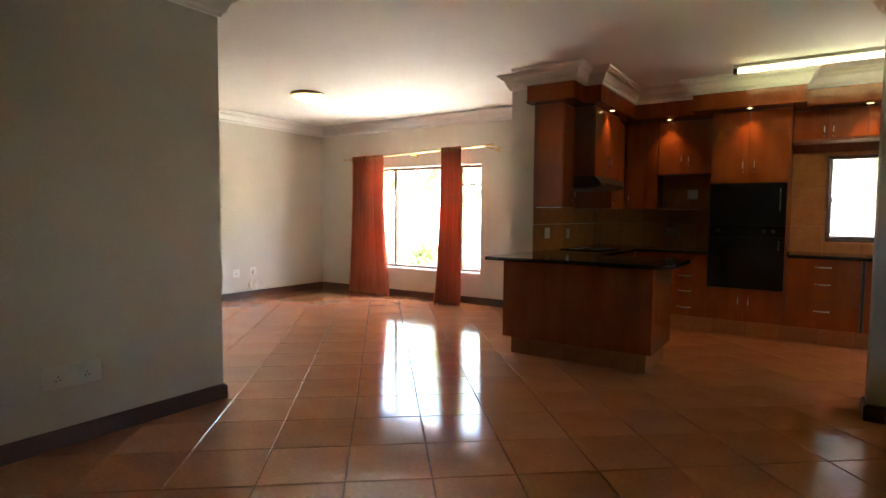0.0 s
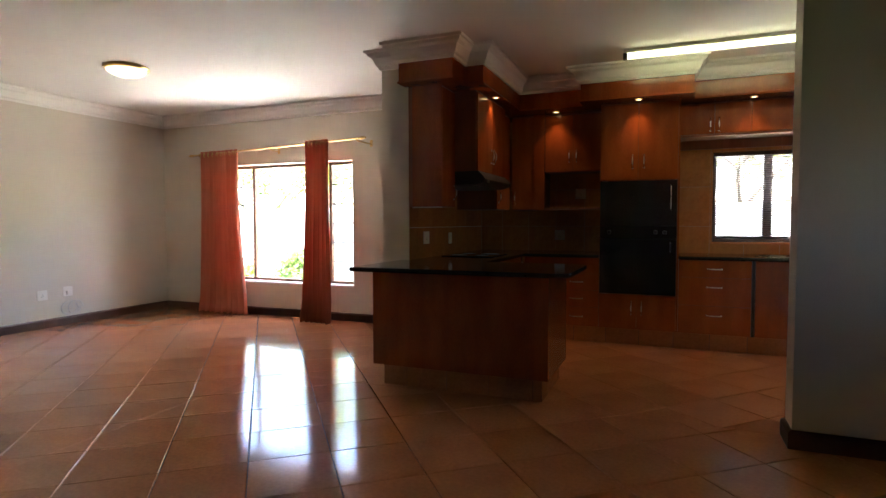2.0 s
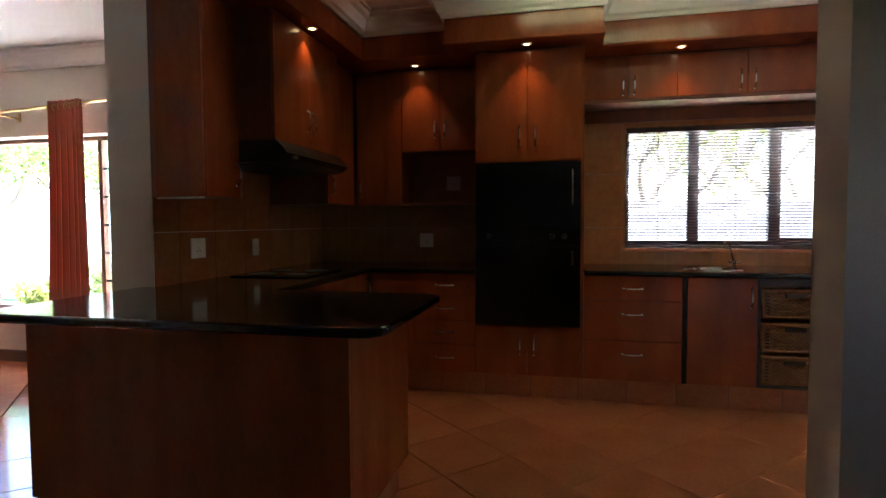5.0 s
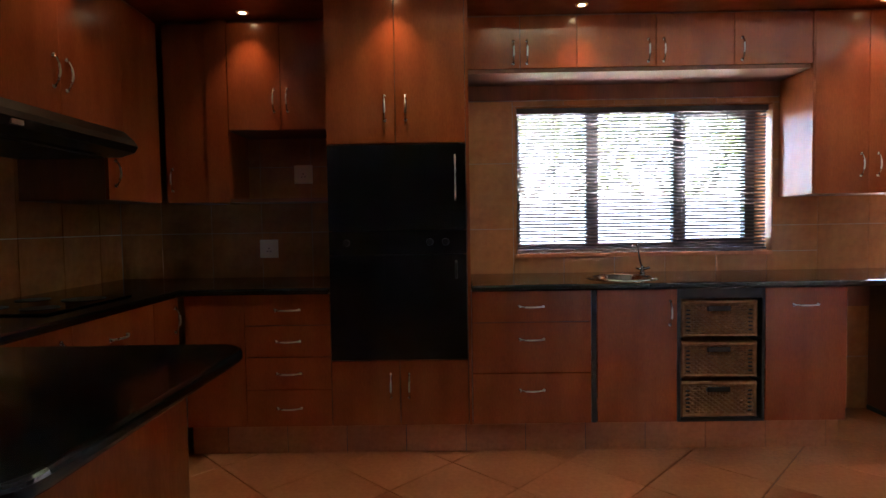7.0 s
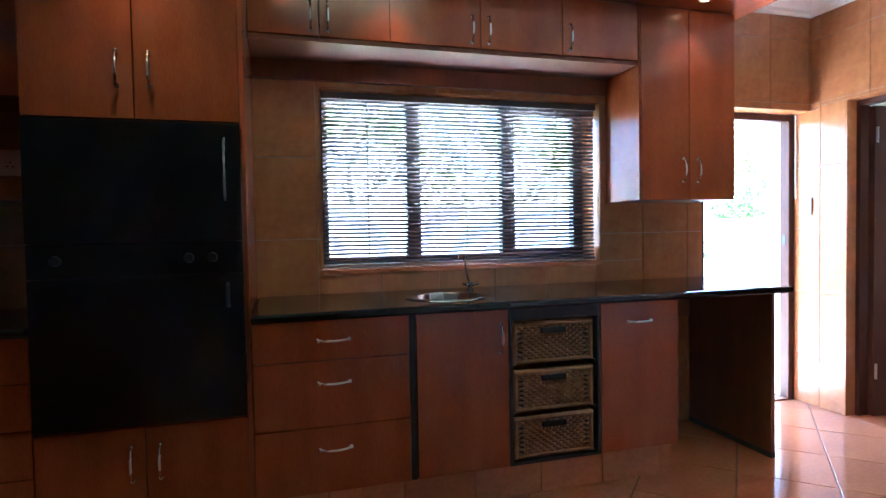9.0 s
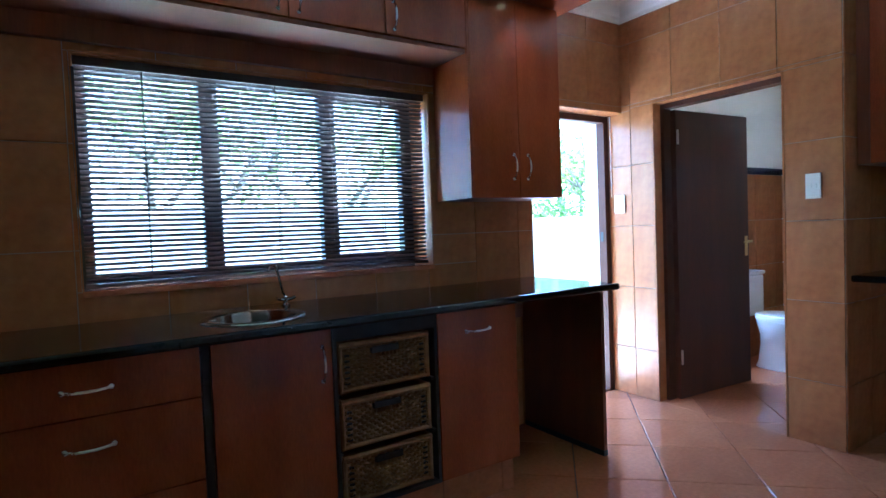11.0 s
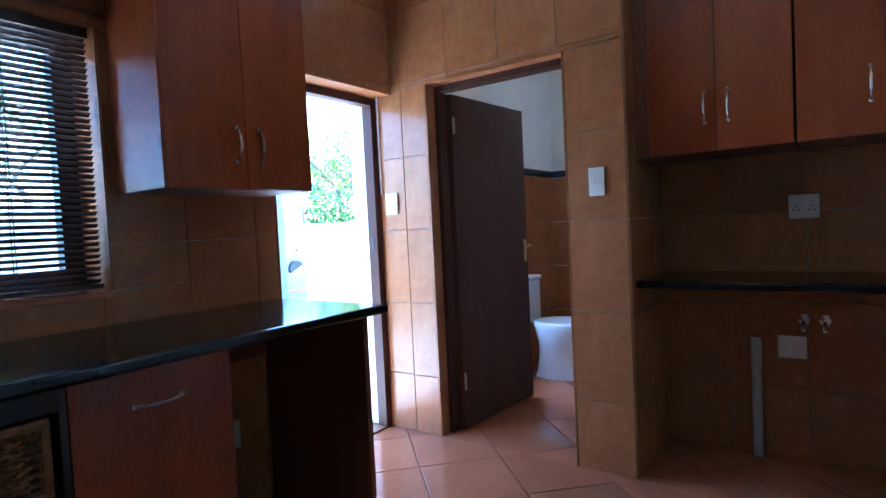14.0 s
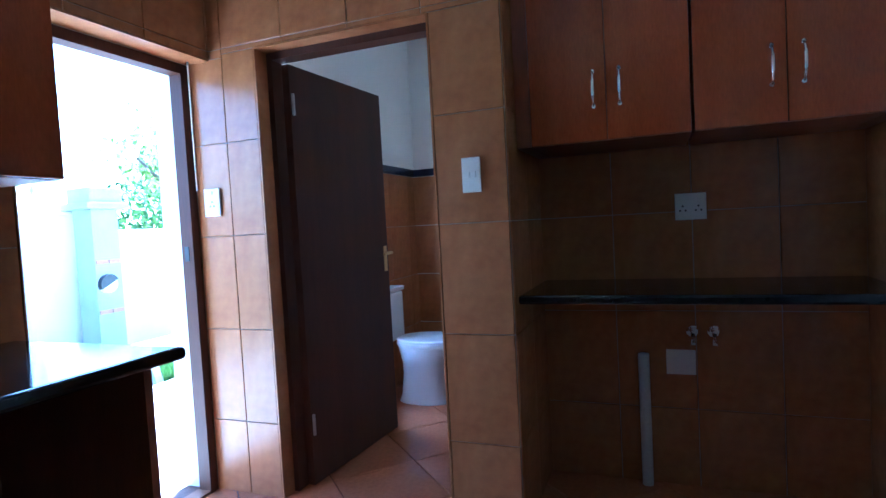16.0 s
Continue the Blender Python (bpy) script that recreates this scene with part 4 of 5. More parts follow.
# curtains
def curtain(x0, x1, y, folds, label, seed, top, lean):
    rnd = random.Random(seed)
    ob = thing("curtain", pose((x0 + x1) / 2, y, 0, 0, 0, -5), label, "curtain", "living room curtains")
    w, cols, rows = x1 - x0, folds * 12, 30
    depth = [rnd.uniform(0.6, 1.2) for _ in range(folds + 1)]
    shift = [rnd.uniform(-0.5, 0.5) for _ in range(folds + 1)]
    bm = bmesh.new()
    grid = []
    for r in range(rows + 1):
        v = r / rows
        z = top * (1 - v) + 0.006
        spread = max(0.0, v - 0.25) / 0.75
        flare = 1 + 0.30 * spread ** 1.4
        row = []
        for c in range(cols + 1):
            u = c / cols
            f = u * folds
            k = min(folds - 1, int(f))
            mixf = f - k
            amp = (depth[k] * (1 - mixf) + depth[k + 1] * mixf) * (0.045 + 0.02 * v)
            sway = (shift[k] * (1 - mixf) + shift[k + 1] * mixf) * 0.025 * v * v
            x = (u - 0.5) * w * (0.97 + 0.03 * v) * flare + lean * spread ** 1.4 + sway + 0.008 * math.sin(2 * math.pi * f * 2)
            y = amp * math.sin(2 * math.pi * f) - 0.05 * max(0.0, v - 0.9) * depth[k] * 6
            zz = z + (0.012 * math.sin(2 * math.pi * f + 1) if v > 0.95 else 0)
            row.append(bm.verts.new((x, y, max(0.004, zz))))
        grid.append(row)
    for a, b in zip(grid, grid[1:]):
        for c in range(cols):
            bm.faces.new((a[c], a[c + 1], b[c + 1], b[c]))
    sheet = smooth(part("cloth", bm, CURTAIN, ob), 180)
    sheet.modifiers.new("thickness", "SOLIDIFY").thickness = 0.002
    for k in range(folds * 2):
        x = (k + 0.5) / (folds * 2) * w - w / 2
        line = [(x + 0.004 * math.sin(a), 0.028 * math.cos(a), top - 0.042 + 0.028 * math.sin(a)) for a in (2 * math.pi * j / 12 for j in range(13))]
        part("eyelet", tube(bmesh.new(), line, 0.005, 5), BRASS, ob)


curtain(-5.18, -4.42, 9.38, 9, "long rust orange curtain gathered beside the living room window", 3, 2.28, 0.03)
curtain(-3.235, -2.855, 9.205, 6, "long rust orange curtain hanging before the window", 8, 2.305, -0.04)
rod = thing("curtain_rod", pose(-3.85, 9.29, 2.268, 0, -0.9, -5.5), "thin brass curtain rod on brackets above the window", "curtain rod")
part("rod", tube(bmesh.new(), [(-1.5, 0, 0), (1.5, 0, 0)], 0.012, 10), BRASS, rod)
for s in (-1, 1):
    part("finial", disc(bmesh.new(), pose(1.5 * s, 0, 0, 0, 90 * s), 0.022, 0.012, 0.06, 14), BRASS, rod)
for x in (-1.3, 0.0, 1.42):
    reach = 0.186 + 0.095 * x       # the rod hangs farther off the wall towards the kitchen
    part("bracket", box(tube(bmesh.new(), [(x, reach, -0.03), (x, 0.03, -0.025), (x, 0, -0.012)], 0.007, 8), x - 0.018, x + 0.018, reach - 0.01, reach, -0.06, 0.02), BRASS, rod)

# washroom
wc = thing("toilet", pose(6.29, 9.56, 0), "white porcelain toilet with a closed lid and cistern", "toilet")
bm = bmesh.new()
rings = []
for z, rx, ry, cy in ((0.0, 0.105, 0.19, 0.08), (0.05, 0.095, 0.17, 0.08), (0.2, 0.10, 0.17, 0.06), (0.28, 0.135, 0.20, 0.03), (0.36, 0.175, 0.245, 0.0), (0.41, 0.185, 0.255, 0.0)):
    rings.append([bm.verts.new((rx * math.cos(2 * math.pi * k / 28), cy + ry * math.sin(2 * math.pi * k / 28), z)) for k in range(28)])
for a, b in zip(rings, rings[1:]):
    for k in range(28):
        bm.faces.new((a[k], a[(k + 1) % 28], b[(k + 1) % 28], b[k]))
bm.faces.new(rings[0][::-1]), bm.faces.new(rings[-1])
smooth(part("bowl", bm, PORCELAIN, wc))


def oval(z0, z1, rx, ry, n=32):
    bm = bmesh.new()
    a = [bm.verts.new((rx * math.cos(2 * math.pi * k / n), ry * math.sin(2 * math.pi * k / n), z0)) for k in range(n)]
    b = [bm.verts.new((rx * math.cos(2 * math.pi * k / n), ry * math.sin(2 * math.pi * k / n), z1)) for k in range(n)]
    c = [bm.verts.new((0.93 * v.co.x, 0.95 * v.co.y, z1 + 0.008)) for v in b]
    for p, q in ((a, b), (b, c)):
        for k in range(n):
            bm.faces.new((p[k], p[(k + 1) % n], q[(k + 1) % n], q[k]))
    bm.faces.new(a[::-1]), bm.faces.new(c)
    return bm


part("seat", oval(0.412, 0.432, 0.19, 0.26), PLASTIC, wc)
part("lid", oval(0.434, 0.45, 0.19, 0.26), PORCELAIN, wc)
part("cistern", boxed(-0.2, 0.2, 0.30, 0.425, 0.41, 0.76, bevel=0.02), PORCELAIN, wc)
part("cistern_lid", boxed(-0.21, 0.21, 0.29, 0.428, 0.762, 0.795, bevel=0.012), PORCELAIN, wc)
holder = thing("toilet_roll_holder", pose(7.085, 9.33, 0.72), "small chrome toilet roll holder on the tiled wall", "roll holder")
part("arm", tube(bmesh.new(), [(0, 0, 0), (-0.06, 0, 0), (-0.07, 0.02, 0.0), (-0.07, 0.13, 0.02)], 0.008, 8), CHROME, holder)
part("rose", disc(bmesh.new(), pose(0.002, 0, 0, 0, -90), 0.025, 0.02, 0.01, 14), CHROME, holder)
structure("trim_5", box(boxed(7.08, 7.09, 8.75, 10.0, 1.64, 1.70, bevel=0.002), 6.42, 7.08, 9.98, 9.99, 1.64, 1.70), NAVY, "navy blue border tile round the washroom", "trim")

# ---- outdoors ----
ground = structure("ground", boxed(-300, 300, -300, 300, -0.6, -0.16), LAWN, "open ground of grass and soil round the house", "ground")
structure("pavement", box(box(boxed(-12, 9.6, 10.36, 12.3, -0.16, -0.06), -12, -1.43, 9.74, 10.36, -0.16, -0.06), -12, -6.21, -2, 9.74, -0.16, -0.06), PAVING, "sunlit concrete paving behind the house", "paving")
boundary = thing("boundary_wall", pose(0, 14.0, -0.16), "tall white plastered garden wall in full sun", "garden wall")
part("wall", boxed(-22, 7.02, 0, 0.2, 0, 1.70), PLASTER, boundary)
part("coping", boxed(-22, 7.02, -0.03, 0.23, 1.70, 1.75, bevel=0.01), PLASTER, boundary)
part("low_wall", boxed(7.021, 22, 0, 0.2, 0, 1.48), PLASTER, boundary)
part("low_coping", boxed(7.021, 22, -0.03, 0.23, 1.48, 1.53, bevel=0.01), PLASTER, boundary)
column = thing("garden_pillar", pose(7.02, 13.85, -0.16), "plastered garden pillar with brick bands and cap, blue grey shade in its colour", "pillar")
# The pillar's bluish shade is put into its base colour.
PILLAR_SHADE = mottled("shaded_plaster", [(0.3, (0.31, 0.335, 0.35)), (0.7, (0.38, 0.405, 0.42))], 2.0, 0.8, 90, 0.3)
part("shaft", boxed(-0.10, 0.21, -0.2, 0.08, 0, 1.75, bevel=0.006), PILLAR_SHADE, column)
part("cap", box(boxed(-0.20, 0.29, -0.29, 0.14, 1.75, 1.82, bevel=0.008), -0.14, 0.25, -0.24, 0.1, 1.82, 1.98, bevel=0.01), PILLAR_SHADE, column)
BRICK = mottled("face_brick", [(0.3, (0.30, 0.14, 0.09)), (0.7, (0.42, 0.24, 0.16))], 9, 0.85, 60, 0.3)
for z in (0.62, 1.16):
    for x in (-0.02, 0.13):
        part("brick", boxed(x - 0.07, x + 0.07, -0.212, -0.2, z, z + 0.045, bevel=0.003), BRICK, column)
light = thing("bulkhead_light", pose(7.04, 13.65, 0.78), "round bulkhead lamp with a dark half cover on the pillar", "outdoor light")
part("glass", disc(bmesh.new(), pose(0, 0, 0, 90), 0.10, 0.09, 0.05, 24), PLASTIC, light)
bm = bmesh.new()
arc = [(0.108 * math.cos(a), 0.108 * math.sin(a)) for a in (math.pi * (0.15 + k / 14) for k in range(15))]
f = [bm.verts.new((x, -0.056, z)) for x, z in arc]
b = [bm.verts.new((x, 0.0, z)) for x, z in arc]
bm.faces.new(f), bm.faces.new(b[::-1])
for k in range(len(arc)):
    bm.faces.new((f[k], b[k], b[(k + 1) % len(arc)], f[(k + 1) % len(arc)]))
bmesh.ops.recalc_face_normals(bm, faces=bm.faces)
part("cover", bm, IRON, light)


bench = thing("garden_bench", pose(6.85, 12.55, -0.16), "pale concrete garden bench with curved legs on the lawn", "bench")
CONCRETE = mottled("cast_concrete", [(0.3, (0.46, 0.46, 0.45)), (0.7, (0.56, 0.56, 0.54))], 3.0, 0.85, 60, 0.4)
part("seat", boxed(-0.55, 0.55, -0.18, 0.18, 0.36, 0.42, bevel=0.012), CONCRETE, bench)
for x in (-0.3, 0.3):
    bm = bmesh.new()
    rim = [(0.15, 0.0), (0.11, 0.1), (0.08, 0.2), (0.11, 0.29), (0.16, 0.359)]
    rim = rim + [(-a, z) for a, z in rim[::-1]]
    sides = [[bm.verts.new((x + d, a, z)) for a, z in rim] for d in (-0.04, 0.04)]
    for k in range(len(rim)):
        bm.faces.new((sides[0][k], sides[0][(k + 1) % len(rim)], sides[1][(k + 1) % len(rim)], sides[1][k]))
    bm.faces.new(sides[0][::-1]), bm.faces.new(sides[1])
    bmesh.ops.recalc_face_normals(bm, faces=bm.faces)
    part("leg", bm, CONCRETE, bench)


def leaf_cloud(rnd, centres, count, size):
    """Many small leaves round the given centres (x, y, z, radius), as one mesh."""
    verts, faces = [], []
    for _ in range(count):
        cx, cy, cz, r = rnd.choice(centres)
        way = Vector((rnd.gauss(0, 1), rnd.gauss(0, 1), rnd.gauss(0, 1))).normalized()
        p = Vector((cx, cy, cz)) + way * r * rnd.uniform(0.35, 1.0) ** 0.6
        n = (way + Vector((rnd.gauss(0, 0.6), rnd.gauss(0, 0.6), rnd.gauss(0, 0.6)))).normalized()
        a = n.orthogonal().normalized()
        a.rotate(Matrix.Rotation(rnd.uniform(0, 6.28), 3, n))
        c = n.cross(a)
        s = size * rnd.uniform(0.6, 1.3)
        k = len(verts)
        verts += [p + a * s, p + c * s * 0.45 + n * s * 0.1, p - a * s, p - c * s * 0.45 + n * s * 0.1]
        faces += [(k, k + 1, k + 2), (k, k + 2, k + 3)]
    me = bpy.data.meshes.new("crown")
    me.from_pydata(verts, [], faces)
    return me


def tree(x, y, height, spread, seed, mat, label, leaves_n=7000):
    rnd = random.Random(seed)
    ob = thing("tree", pose(x, y, -0.16), label, "tree", "garden trees")
    bm = bmesh.new()
    fork = height * rnd.uniform(0.22, 0.32)

    def limb(p, way, length, r0, depth, ends):
        line, q = [p], p.copy()
        for k in range(4):
            way = (way + Vector((rnd.uniform(-0.25, 0.25), rnd.uniform(-0.25, 0.25), rnd.uniform(-0.05, 0.2)))).normalized()
            q = q + way * length / 4
            line.append(q.copy())
        for k in range(4):
            d = line[k + 1] - line[k]
            m = Matrix.Translation((line[k] + line[k + 1]) / 2) @ d.to_track_quat("Z", "Y").to_matrix().to_4x4()
            bmesh.ops.create_cone(bm, cap_ends=True, segments=8, radius1=r0 * (1 - 0.15 * k), radius2=r0 * (1 - 0.15 * (k + 1)), depth=d.length * 1.05, matrix=m)
        if depth == 0:
            ends.append(line[-1])
            return
        for _ in range(3):
            side = Vector((rnd.gauss(0, 1), rnd.gauss(0, 1), rnd.uniform(0.1, 0.9))).normalized()
            limb(line[-1], (way * 0.6 + side).normalized(), length * 0.68, r0 * 0.42, depth - 1, ends)

    ends = []
    limb(Vector((0, 0, 0)), Vector((rnd.uniform(-0.1, 0.1), 0, 1)), fork, 0.16, 0, [])
    for k in range(4):
        a = 2 * math.pi * k / 4 + rnd.uniform(-0.4, 0.4)
        limb(Vector((0, 0, fork * 0.92)), Vector((math.cos(a), math.sin(a), 0.9)).normalized(), height * 0.32, 0.085, 1, ends)
    part("trunk", bm, BARK, ob)
    centres = [(e.x * spread, e.y * spread, min(e.z, height), rnd.uniform(0.5, 0.95)) for e in ends]
    centres += [(c[0] * 0.7 + rnd.uniform(-1, 1), c[1] * 0.7 + rnd.uniform(-1, 1), c[2] + rnd.uniform(-0.9, 0.8), rnd.uniform(0.4, 0.8)) for c in centres]
    me = leaf_cloud(rnd, centres, leaves_n, 0.085)
    me.materials.append(mat)
    crown = new("crown", me)
    crown.parent = ob


tree(-11.0, 17.5, 5.5, 1.1, 1, LEAF_A, "leafy green garden tree behind the white wall", 4000)
tree(-7.2, 16.6, 4.8, 1.1, 2, LEAF_B, "yellow green garden tree behind the white wall", 3000)
tree(-15.5, 18.5, 6.0, 1.2, 3, LEAF_A, "broad green garden tree behind the white wall")
tree(2.4, 16.6, 5.0, 1.1, 4, LEAF_B, "light green leafy tree behind the white wall", 1900)
tree(5.6, 17.4, 5.2, 1.2, 5, LEAF_B, "green garden tree behind the white wall", 1900)
tree(12.1, 17.5, 4.2, 1.1, 6, LEAF_B, "light green tree rising above the garden wall", 1100)
tree(15.5, 19.0, 5.6, 1.2, 7, LEAF_A, "dense green tree beyond the garden wall")


def shrub(x, y, w, h, seed, mat, label, count=1400):
    rnd = random.Random(seed)
    ob = thing("shrub", pose(x, y, -0.16), label, "shrub", "garden shrubs")
    bm = bmesh.new()
    for _ in range(7):
        tube(bm, [(rnd.uniform(-0.05, 0.05), rnd.uniform(-0.05, 0.05), -0.02), (rnd.uniform(-0.2, 0.2), rnd.uniform(-0.2, 0.2), h * 0.6)], 0.012, 5)
    part("stems", bm, BARK, ob)
    centres = [(rnd.uniform(-w, w) * 0.6, rnd.uniform(-w, w) * 0.5, h * rnd.uniform(0.3, 0.85), h * 0.3) for _ in range(9)]
    me = leaf_cloud(rnd, centres, count, 0.05)
    me.materials.append(mat)
    foliage = new("foliage", me)
    foliage.parent = ob


shrub(-6.3, 13.0, 0.5, 0.8, 11, LEAF_A, "small green shrub before the white garden wall")
shrub(-7.6, 12.9, 0.4, 0.5, 12, LEAF_B, "low light green shrub before the garden wall")
shrub(8.45, 14.9, 0.6, 2.0, 15, LEAF_C, "green hedge shrub above the garden wall", 3000)
shrub(9.3, 14.9, 1.0, 2.0, 13, LEAF_C, "dense green hedge shrub above the garden wall", 3500)
shrub(10.8, 14.9, 1.0, 2.1, 14, LEAF_C, "dense green hedge shrub above the garden wall", 3500)


def grass_patch(x0, x1, y0, y1, count, seed):
    rnd = random.Random(seed)
    verts, faces = [], []
    for _ in range(count):
        x, y, a, h = rnd.uniform(x0, x1), rnd.uniform(y0, y1), rnd.uniform(0, 6.28), rnd.uniform(0.03, 0.08)
        k = len(verts)
        dx, dy = 0.006 * math.cos(a), 0.006 * math.sin(a)
        verts += [(x - dx, y - dy, -0.16), (x + dx, y + dy, -0.16), (x + rnd.uniform(-0.03, 0.03), y + rnd.uniform(-0.03, 0.03), -0.16 + h)]
        faces.append((k, k + 1, k + 2))
    me = bpy.data.meshes.new("grass")
    me.from_pydata(verts, [], faces)
    me.materials.append(GRASS)
    tagged(new("grass", me), "short bright green lawn grass", "grass", kind="stuff")


grass_patch(4.0, 9.5, 12.1, 13.8, 26000, 21)

# ---- tiles, last ----
TILE_MESH = {}


def tile_mesh(w, h, t, mat):
    """A flat tile with chamfered edges: w by h in its local x and z, its back at y = 0, its face towards -y."""
    key = (round(w, 3), round(h, 3), t, mat.name)
    if key not in TILE_MESH:
        c = 0.0012
        verts = [(x, 0, z) for x, z in ((0, 0), (w, 0), (w, h), (0, h))]
        verts += [(x, -t + c, z) for x, z in ((0, 0), (w, 0), (w, h), (0, h))]
        verts += [(x, -t, z) for x, z in ((c, c), (w - c, c), (w - c, h - c), (c, h - c))]
        faces = [(8, 9, 10, 11)]
        for k in range(4):
            n = (k + 1) % 4
            faces += [(k, n, 4 + n, 4 + k), (4 + k, 4 + n, 8 + n, 8 + k)]
        me = bpy.data.meshes.new("tile")
        me.from_pydata(verts, [], faces)
        me.materials.append(mat)
        TILE_MESH[key] = me
    return TILE_MESH[key]


def tile_wall(parent, m, width, rows, columns, holes=(), low=0.0, mat=WALL_TILE):
    """Tiles a wall face: m places local x along the wall, z up, y into the wall. rows and columns are joint lines; holes are left bare."""
    gap = 0.002
    for x0, x1 in zip(columns, columns[1:]):
        for z0, z1 in zip(rows, rows[1:]):
            rects = [(max(x0, 0), min(x1, width), max(z0, low), z1)]
            for hx0, hx1, hz0, hz1 in holes:
                cut = []
                for a, b, c, d in rects:
                    if hx1 <= a or hx0 >= b or hz1 <= c or hz0 >= d:
                        cut.append((a, b, c, d))
                        continue
                    cut += [(a, b, c, hz0), (a, b, hz1, d), (a, hx0, max(c, hz0), min(d, hz1)), (hx1, b, max(c, hz0), min(d, hz1))]
                rects = [r for r in cut if r[1] - r[0] > 0.012 and r[3] - r[2] > 0.012]
            for a, b, c, d in rects:
                if b - a < 0.012 or d - c < 0.012:
                    continue
                ob = new("tile", tile_mesh(b - a - 2 * gap, d - c - 2 * gap, 0.006, mat))
                ob.parent = parent
                ob.matrix_basis = m @ Matrix.Translation((a + gap, 0, c + gap))


ROWS_Z = [0.0, 0.35, 0.79, 1.23, 1.66, 2.09, 2.52, 2.69]


def columns(first, width, step=0.333):
    line = [0.0] + [x for x in (first + step * k for k in range(-40, 40)) if 0.01 < x < width - 0.01] + [width]
    return line


# kitchen back wall, washroom wall, laundry and hob walls
tile_wall(wall_back, pose(-1.12, 10.0, 0), 5.95, ROWS_Z, columns(0.27, 5.95), [(2.62, 4.30, 1.06, 2.03), (5.05, 5.95, 0, 2.05)])
tile_wall(wall_wc, pose(4.83, 10.12, 0, 0, 0, -90), 1.52, ROWS_Z, columns(0.2, 1.52), [(0.38, 1.23, 0, 2.066), (0, 0.121, 2.05, 3)])
tile_wall(wall_stub, pose(4.83, 8.6, 0), 0.59, ROWS_Z, columns(0.3, 0.59))
tile_wall(wall_laundry, pose(5.42, 8.6, 0, 0, 0, -90), 1.3, ROWS_Z, columns(0.333, 1.3))
tile_wall(wall_hob, pose(-1.13, 7.905, 0, 0, 0, 90), 2.095, ROWS_Z, columns(0.2, 2.095), low=0.9)
tile_wall(wall_wc_east, pose(7.1, 10.0, 0, 0, 0, -90), 1.25, [0.0, 0.41, 0.82, 1.23, 1.64], columns(0.3, 1.25))
tile_wall(wall_back, pose(4.99, 10.0, 0), 2.11, [0.0, 0.41, 0.82, 1.23, 1.64], columns(0.3, 2.11), [(0.21, 1.41, 0.5, 2.1)])
tile_wall(plinth_1, pose(-0.40, BACK + 0.06, 0), 3.6, [0.0, PL - 0.002], columns(0.2, 3.6), mat=FLOOR_TILE)
tile_wall(plinth_2, pose(-0.46, 7.9, 0, 0, 0, 90), 1.4, [0.0, PL - 0.002], columns(0.2, 1.4), mat=FLOOR_TILE)
tile_wall(plinth_3, pose(-1.0, 7.17, 0), 1.26, [0.0, PL - 0.002], columns(0.2, 1.26), mat=FLOOR_TILE)
tile_wall(plinth_3, pose(0.26, 7.17, 0, 0, 0, 90), 0.65, [0.0, PL - 0.002], columns(0.2, 0.65), mat=FLOOR_TILE)


def clipped(poly, x0, x1, y0, y1):
    """A convex plan polygon cut to a rectangle."""
    for axis, limit, keep in ((0, x0, 1), (0, x1, -1), (1, y0, 1), (1, y1, -1)):
        out = []
        for n, p in enumerate(poly):
            q = poly[(n + 1) % len(poly)]
            dp, dq = keep * (p[axis] - limit), keep * (q[axis] - limit)
            if dp >= 0:
                out.append(p)
            if (dp > 0 > dq) or (dp < 0 < dq):
                t = dp / (dp - dq)
                out.append((p[0] + t * (q[0] - p[0]), p[1] + t * (q[1] - p[1])))
        poly = out
        if len(poly) < 3:
            return []
    return poly


def prism(poly, verts, faces):
    """Adds one floor tile with chamfered edges to the lists."""
    cx, cy = sum(p[0] for p in poly) / len(poly), sum(p[1] for p in poly) / len(poly)
    k, n = len(verts), len(poly)
    verts += [(x, y, -0.012) for x, y in poly] + [(x, y, -0.0025) for x, y in poly]
    for x, y in poly:
        d = max(0.05, math.hypot(x - cx, y - cy))
        verts.append((x + (cx - x) * 0.004 / d, y + (cy - y) * 0.004 / d, 0.0))
    faces.append(tuple(range(k + 2 * n, k + 3 * n)))
    for a in range(n):
        b = (a + 1) % n
        faces += [(k + a, k + b, k + n + b, k + n + a), (k + n + a, k + n + b, k + 2 * n + b, k + 2 * n + a)]


PITCH, HALF = 0.435, 0.2147
NEAR, REST = [], ([], [])
WHOLE = []
wobble = random.Random(31)


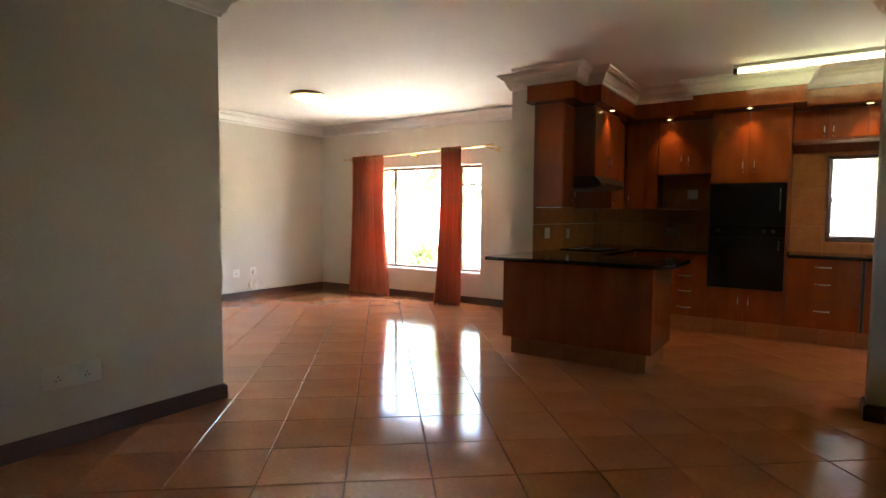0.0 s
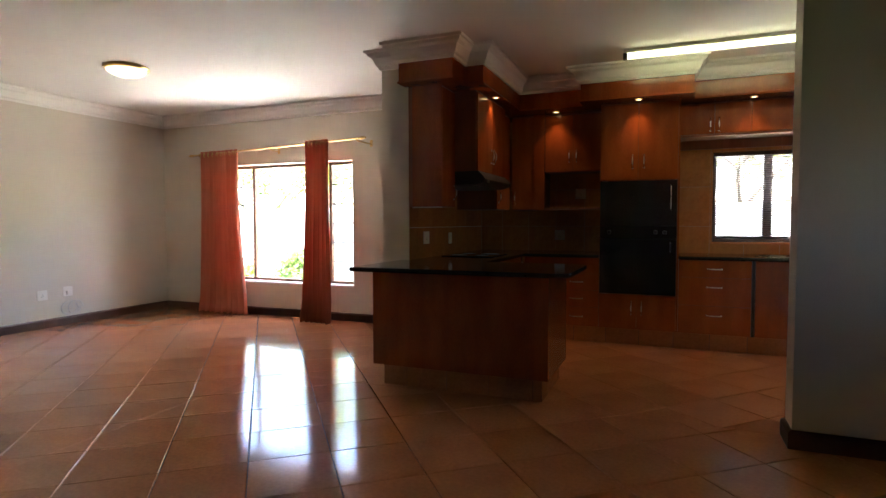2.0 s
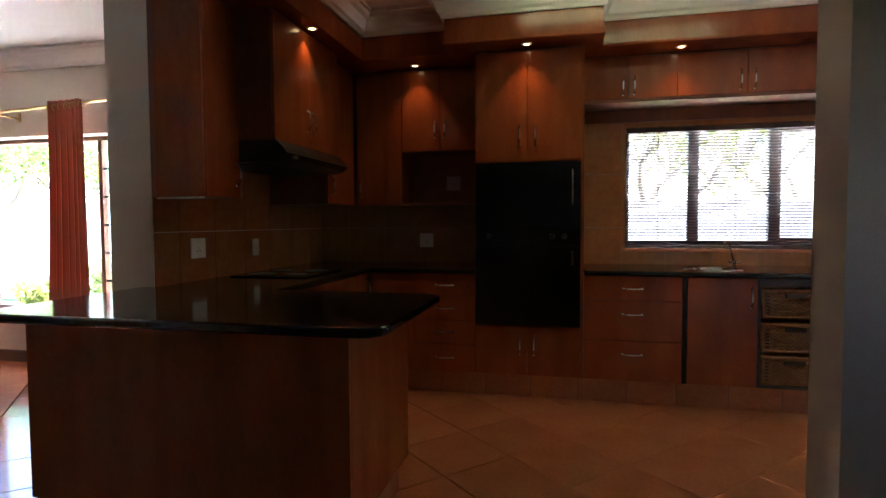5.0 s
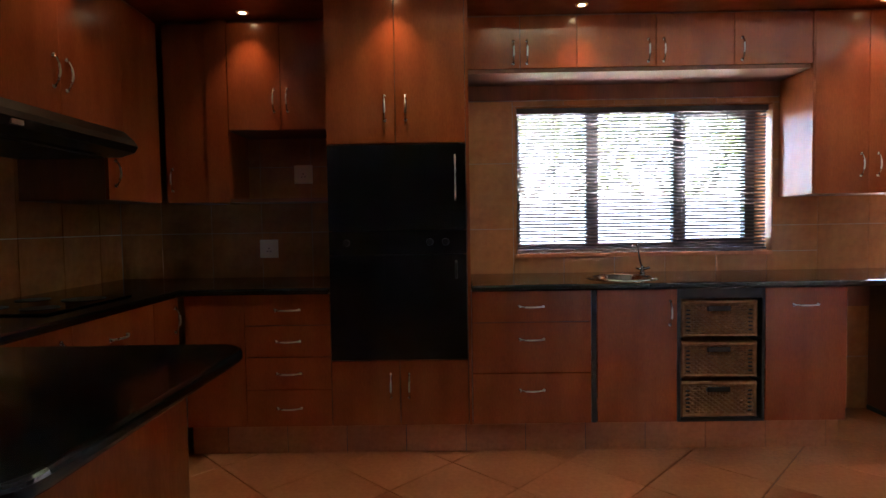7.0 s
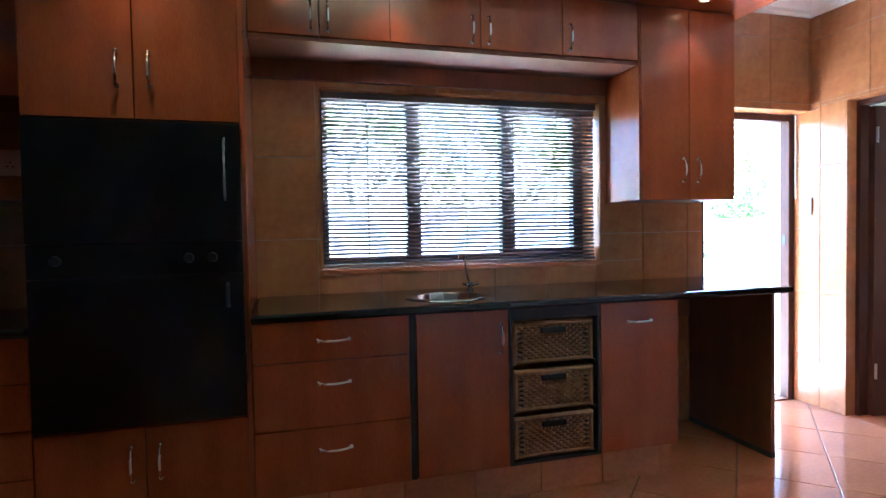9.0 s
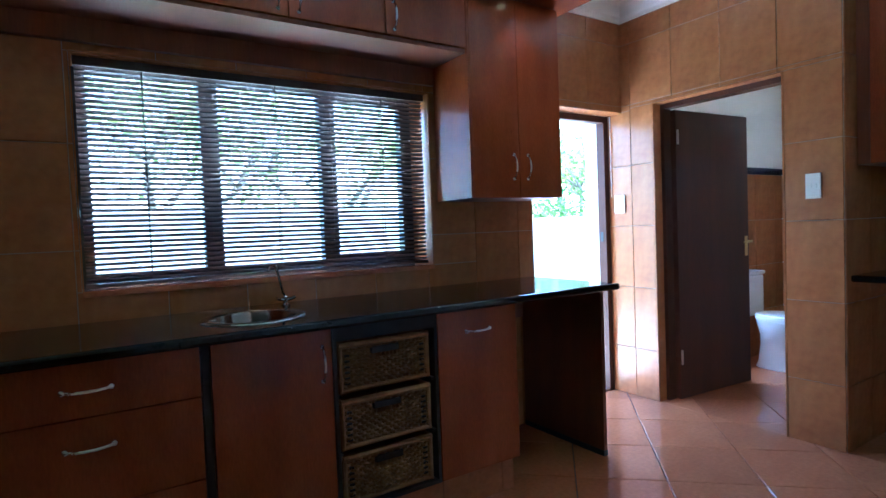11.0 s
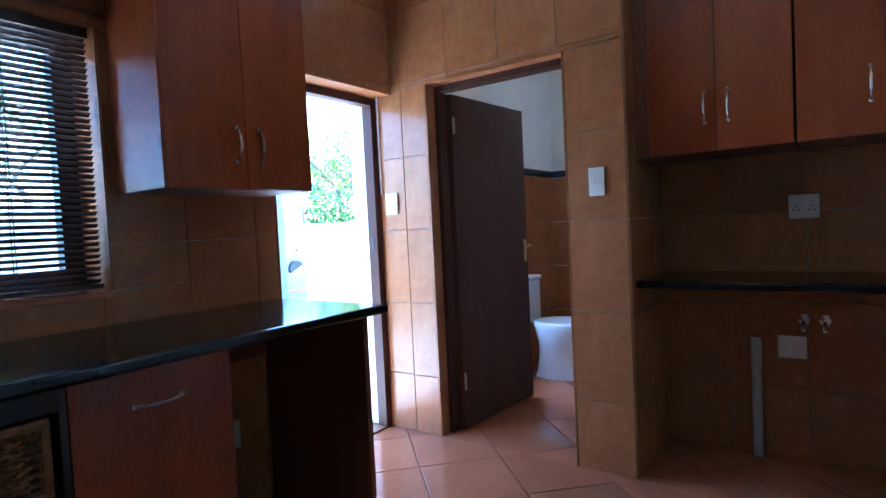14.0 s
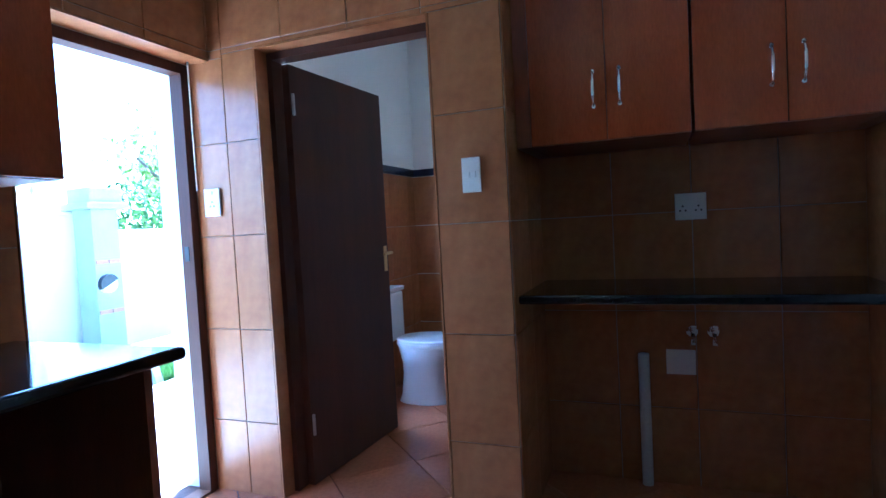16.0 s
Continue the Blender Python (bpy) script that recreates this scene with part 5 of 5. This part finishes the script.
def lay_floor(x0, x1, y0, y1, turn, u0, v0):
    """Square tiles turned by an angle, their joints through u0 and v0, cut to a rectangle of the plan."""
    c, s = math.cos(radians(turn)), math.sin(radians(turn))
    for i in range(-45, 60):
        for j in range(-45, 60):
            u, v = u0 + (i + 0.5) * PITCH, v0 + (j + 0.5) * PITCH
            cx, cy = u * c - v * s, u * s + v * c
            if not (x0 - 0.32 < cx < x1 + 0.32 and y0 - 0.32 < cy < y1 + 0.32):
                continue
            square = [((u + a) * c - (v + b) * s, (u + a) * s + (v + b) * c) for a, b in ((-HALF, -HALF), (HALF, -HALF), (HALF, HALF), (-HALF, HALF))]
            poly = clipped(square, x0, x1, y0, y1)
            if len(poly) < 3:
                continue
            near = y0 >= 7.0 or (-3.4 < cx < 1.8 and 3.3 < cy < 8.0)
            if not (near and len(NEAR) < 298):
                prism(poly, *REST)
                continue
            inside = x0 + 0.32 < cx < x1 - 0.32 and y0 + 0.32 < cy < y1 - 0.32
            if inside and WHOLE:
                ob = new("tile", WHOLE[0])
            else:
                verts, faces = [], []
                prism([((x - cx) * c + (y - cy) * s, (y - cy) * c - (x - cx) * s) for x, y in poly], verts, faces)
                me = bpy.data.meshes.new("tile")
                me.from_pydata(verts, [], faces)
                me.materials.append(FLOOR_TILE)
                ob = new("tile", me)
                if inside:
                    WHOLE.append(me)
            ob.parent = floor
            ob.location = (cx, cy, 0)
            ob.rotation_euler = (radians(wobble.gauss(0, 0.09)), radians(wobble.gauss(0, 0.09)), radians(turn))
            NEAR.append(ob)


lay_floor(-1.12, 4.83, 7.1, 10.12, 46.0, -0.025, 0.0)
lay_floor(4.83, 7.1, 7.3, 10.0, 46.0, -0.025, 0.0)
lay_floor(-2.08, 4.2, -1.5, 7.1, 40.0, -0.197, 0.136)
lay_floor(-5.95, -2.08, 3.0, 9.48, 40.0, -0.197, 0.136)
lay_floor(-2.08, -1.12, 7.1, 9.48, 40.0, -0.197, 0.136)
me = bpy.data.meshes.new("far_tiles")
me.from_pydata(*[REST[0], [], REST[1]])
me.materials.append(FLOOR_TILE)
rest = new("far_tiles", me)
rest.parent = floor
tagged(rest, kind="stuff")
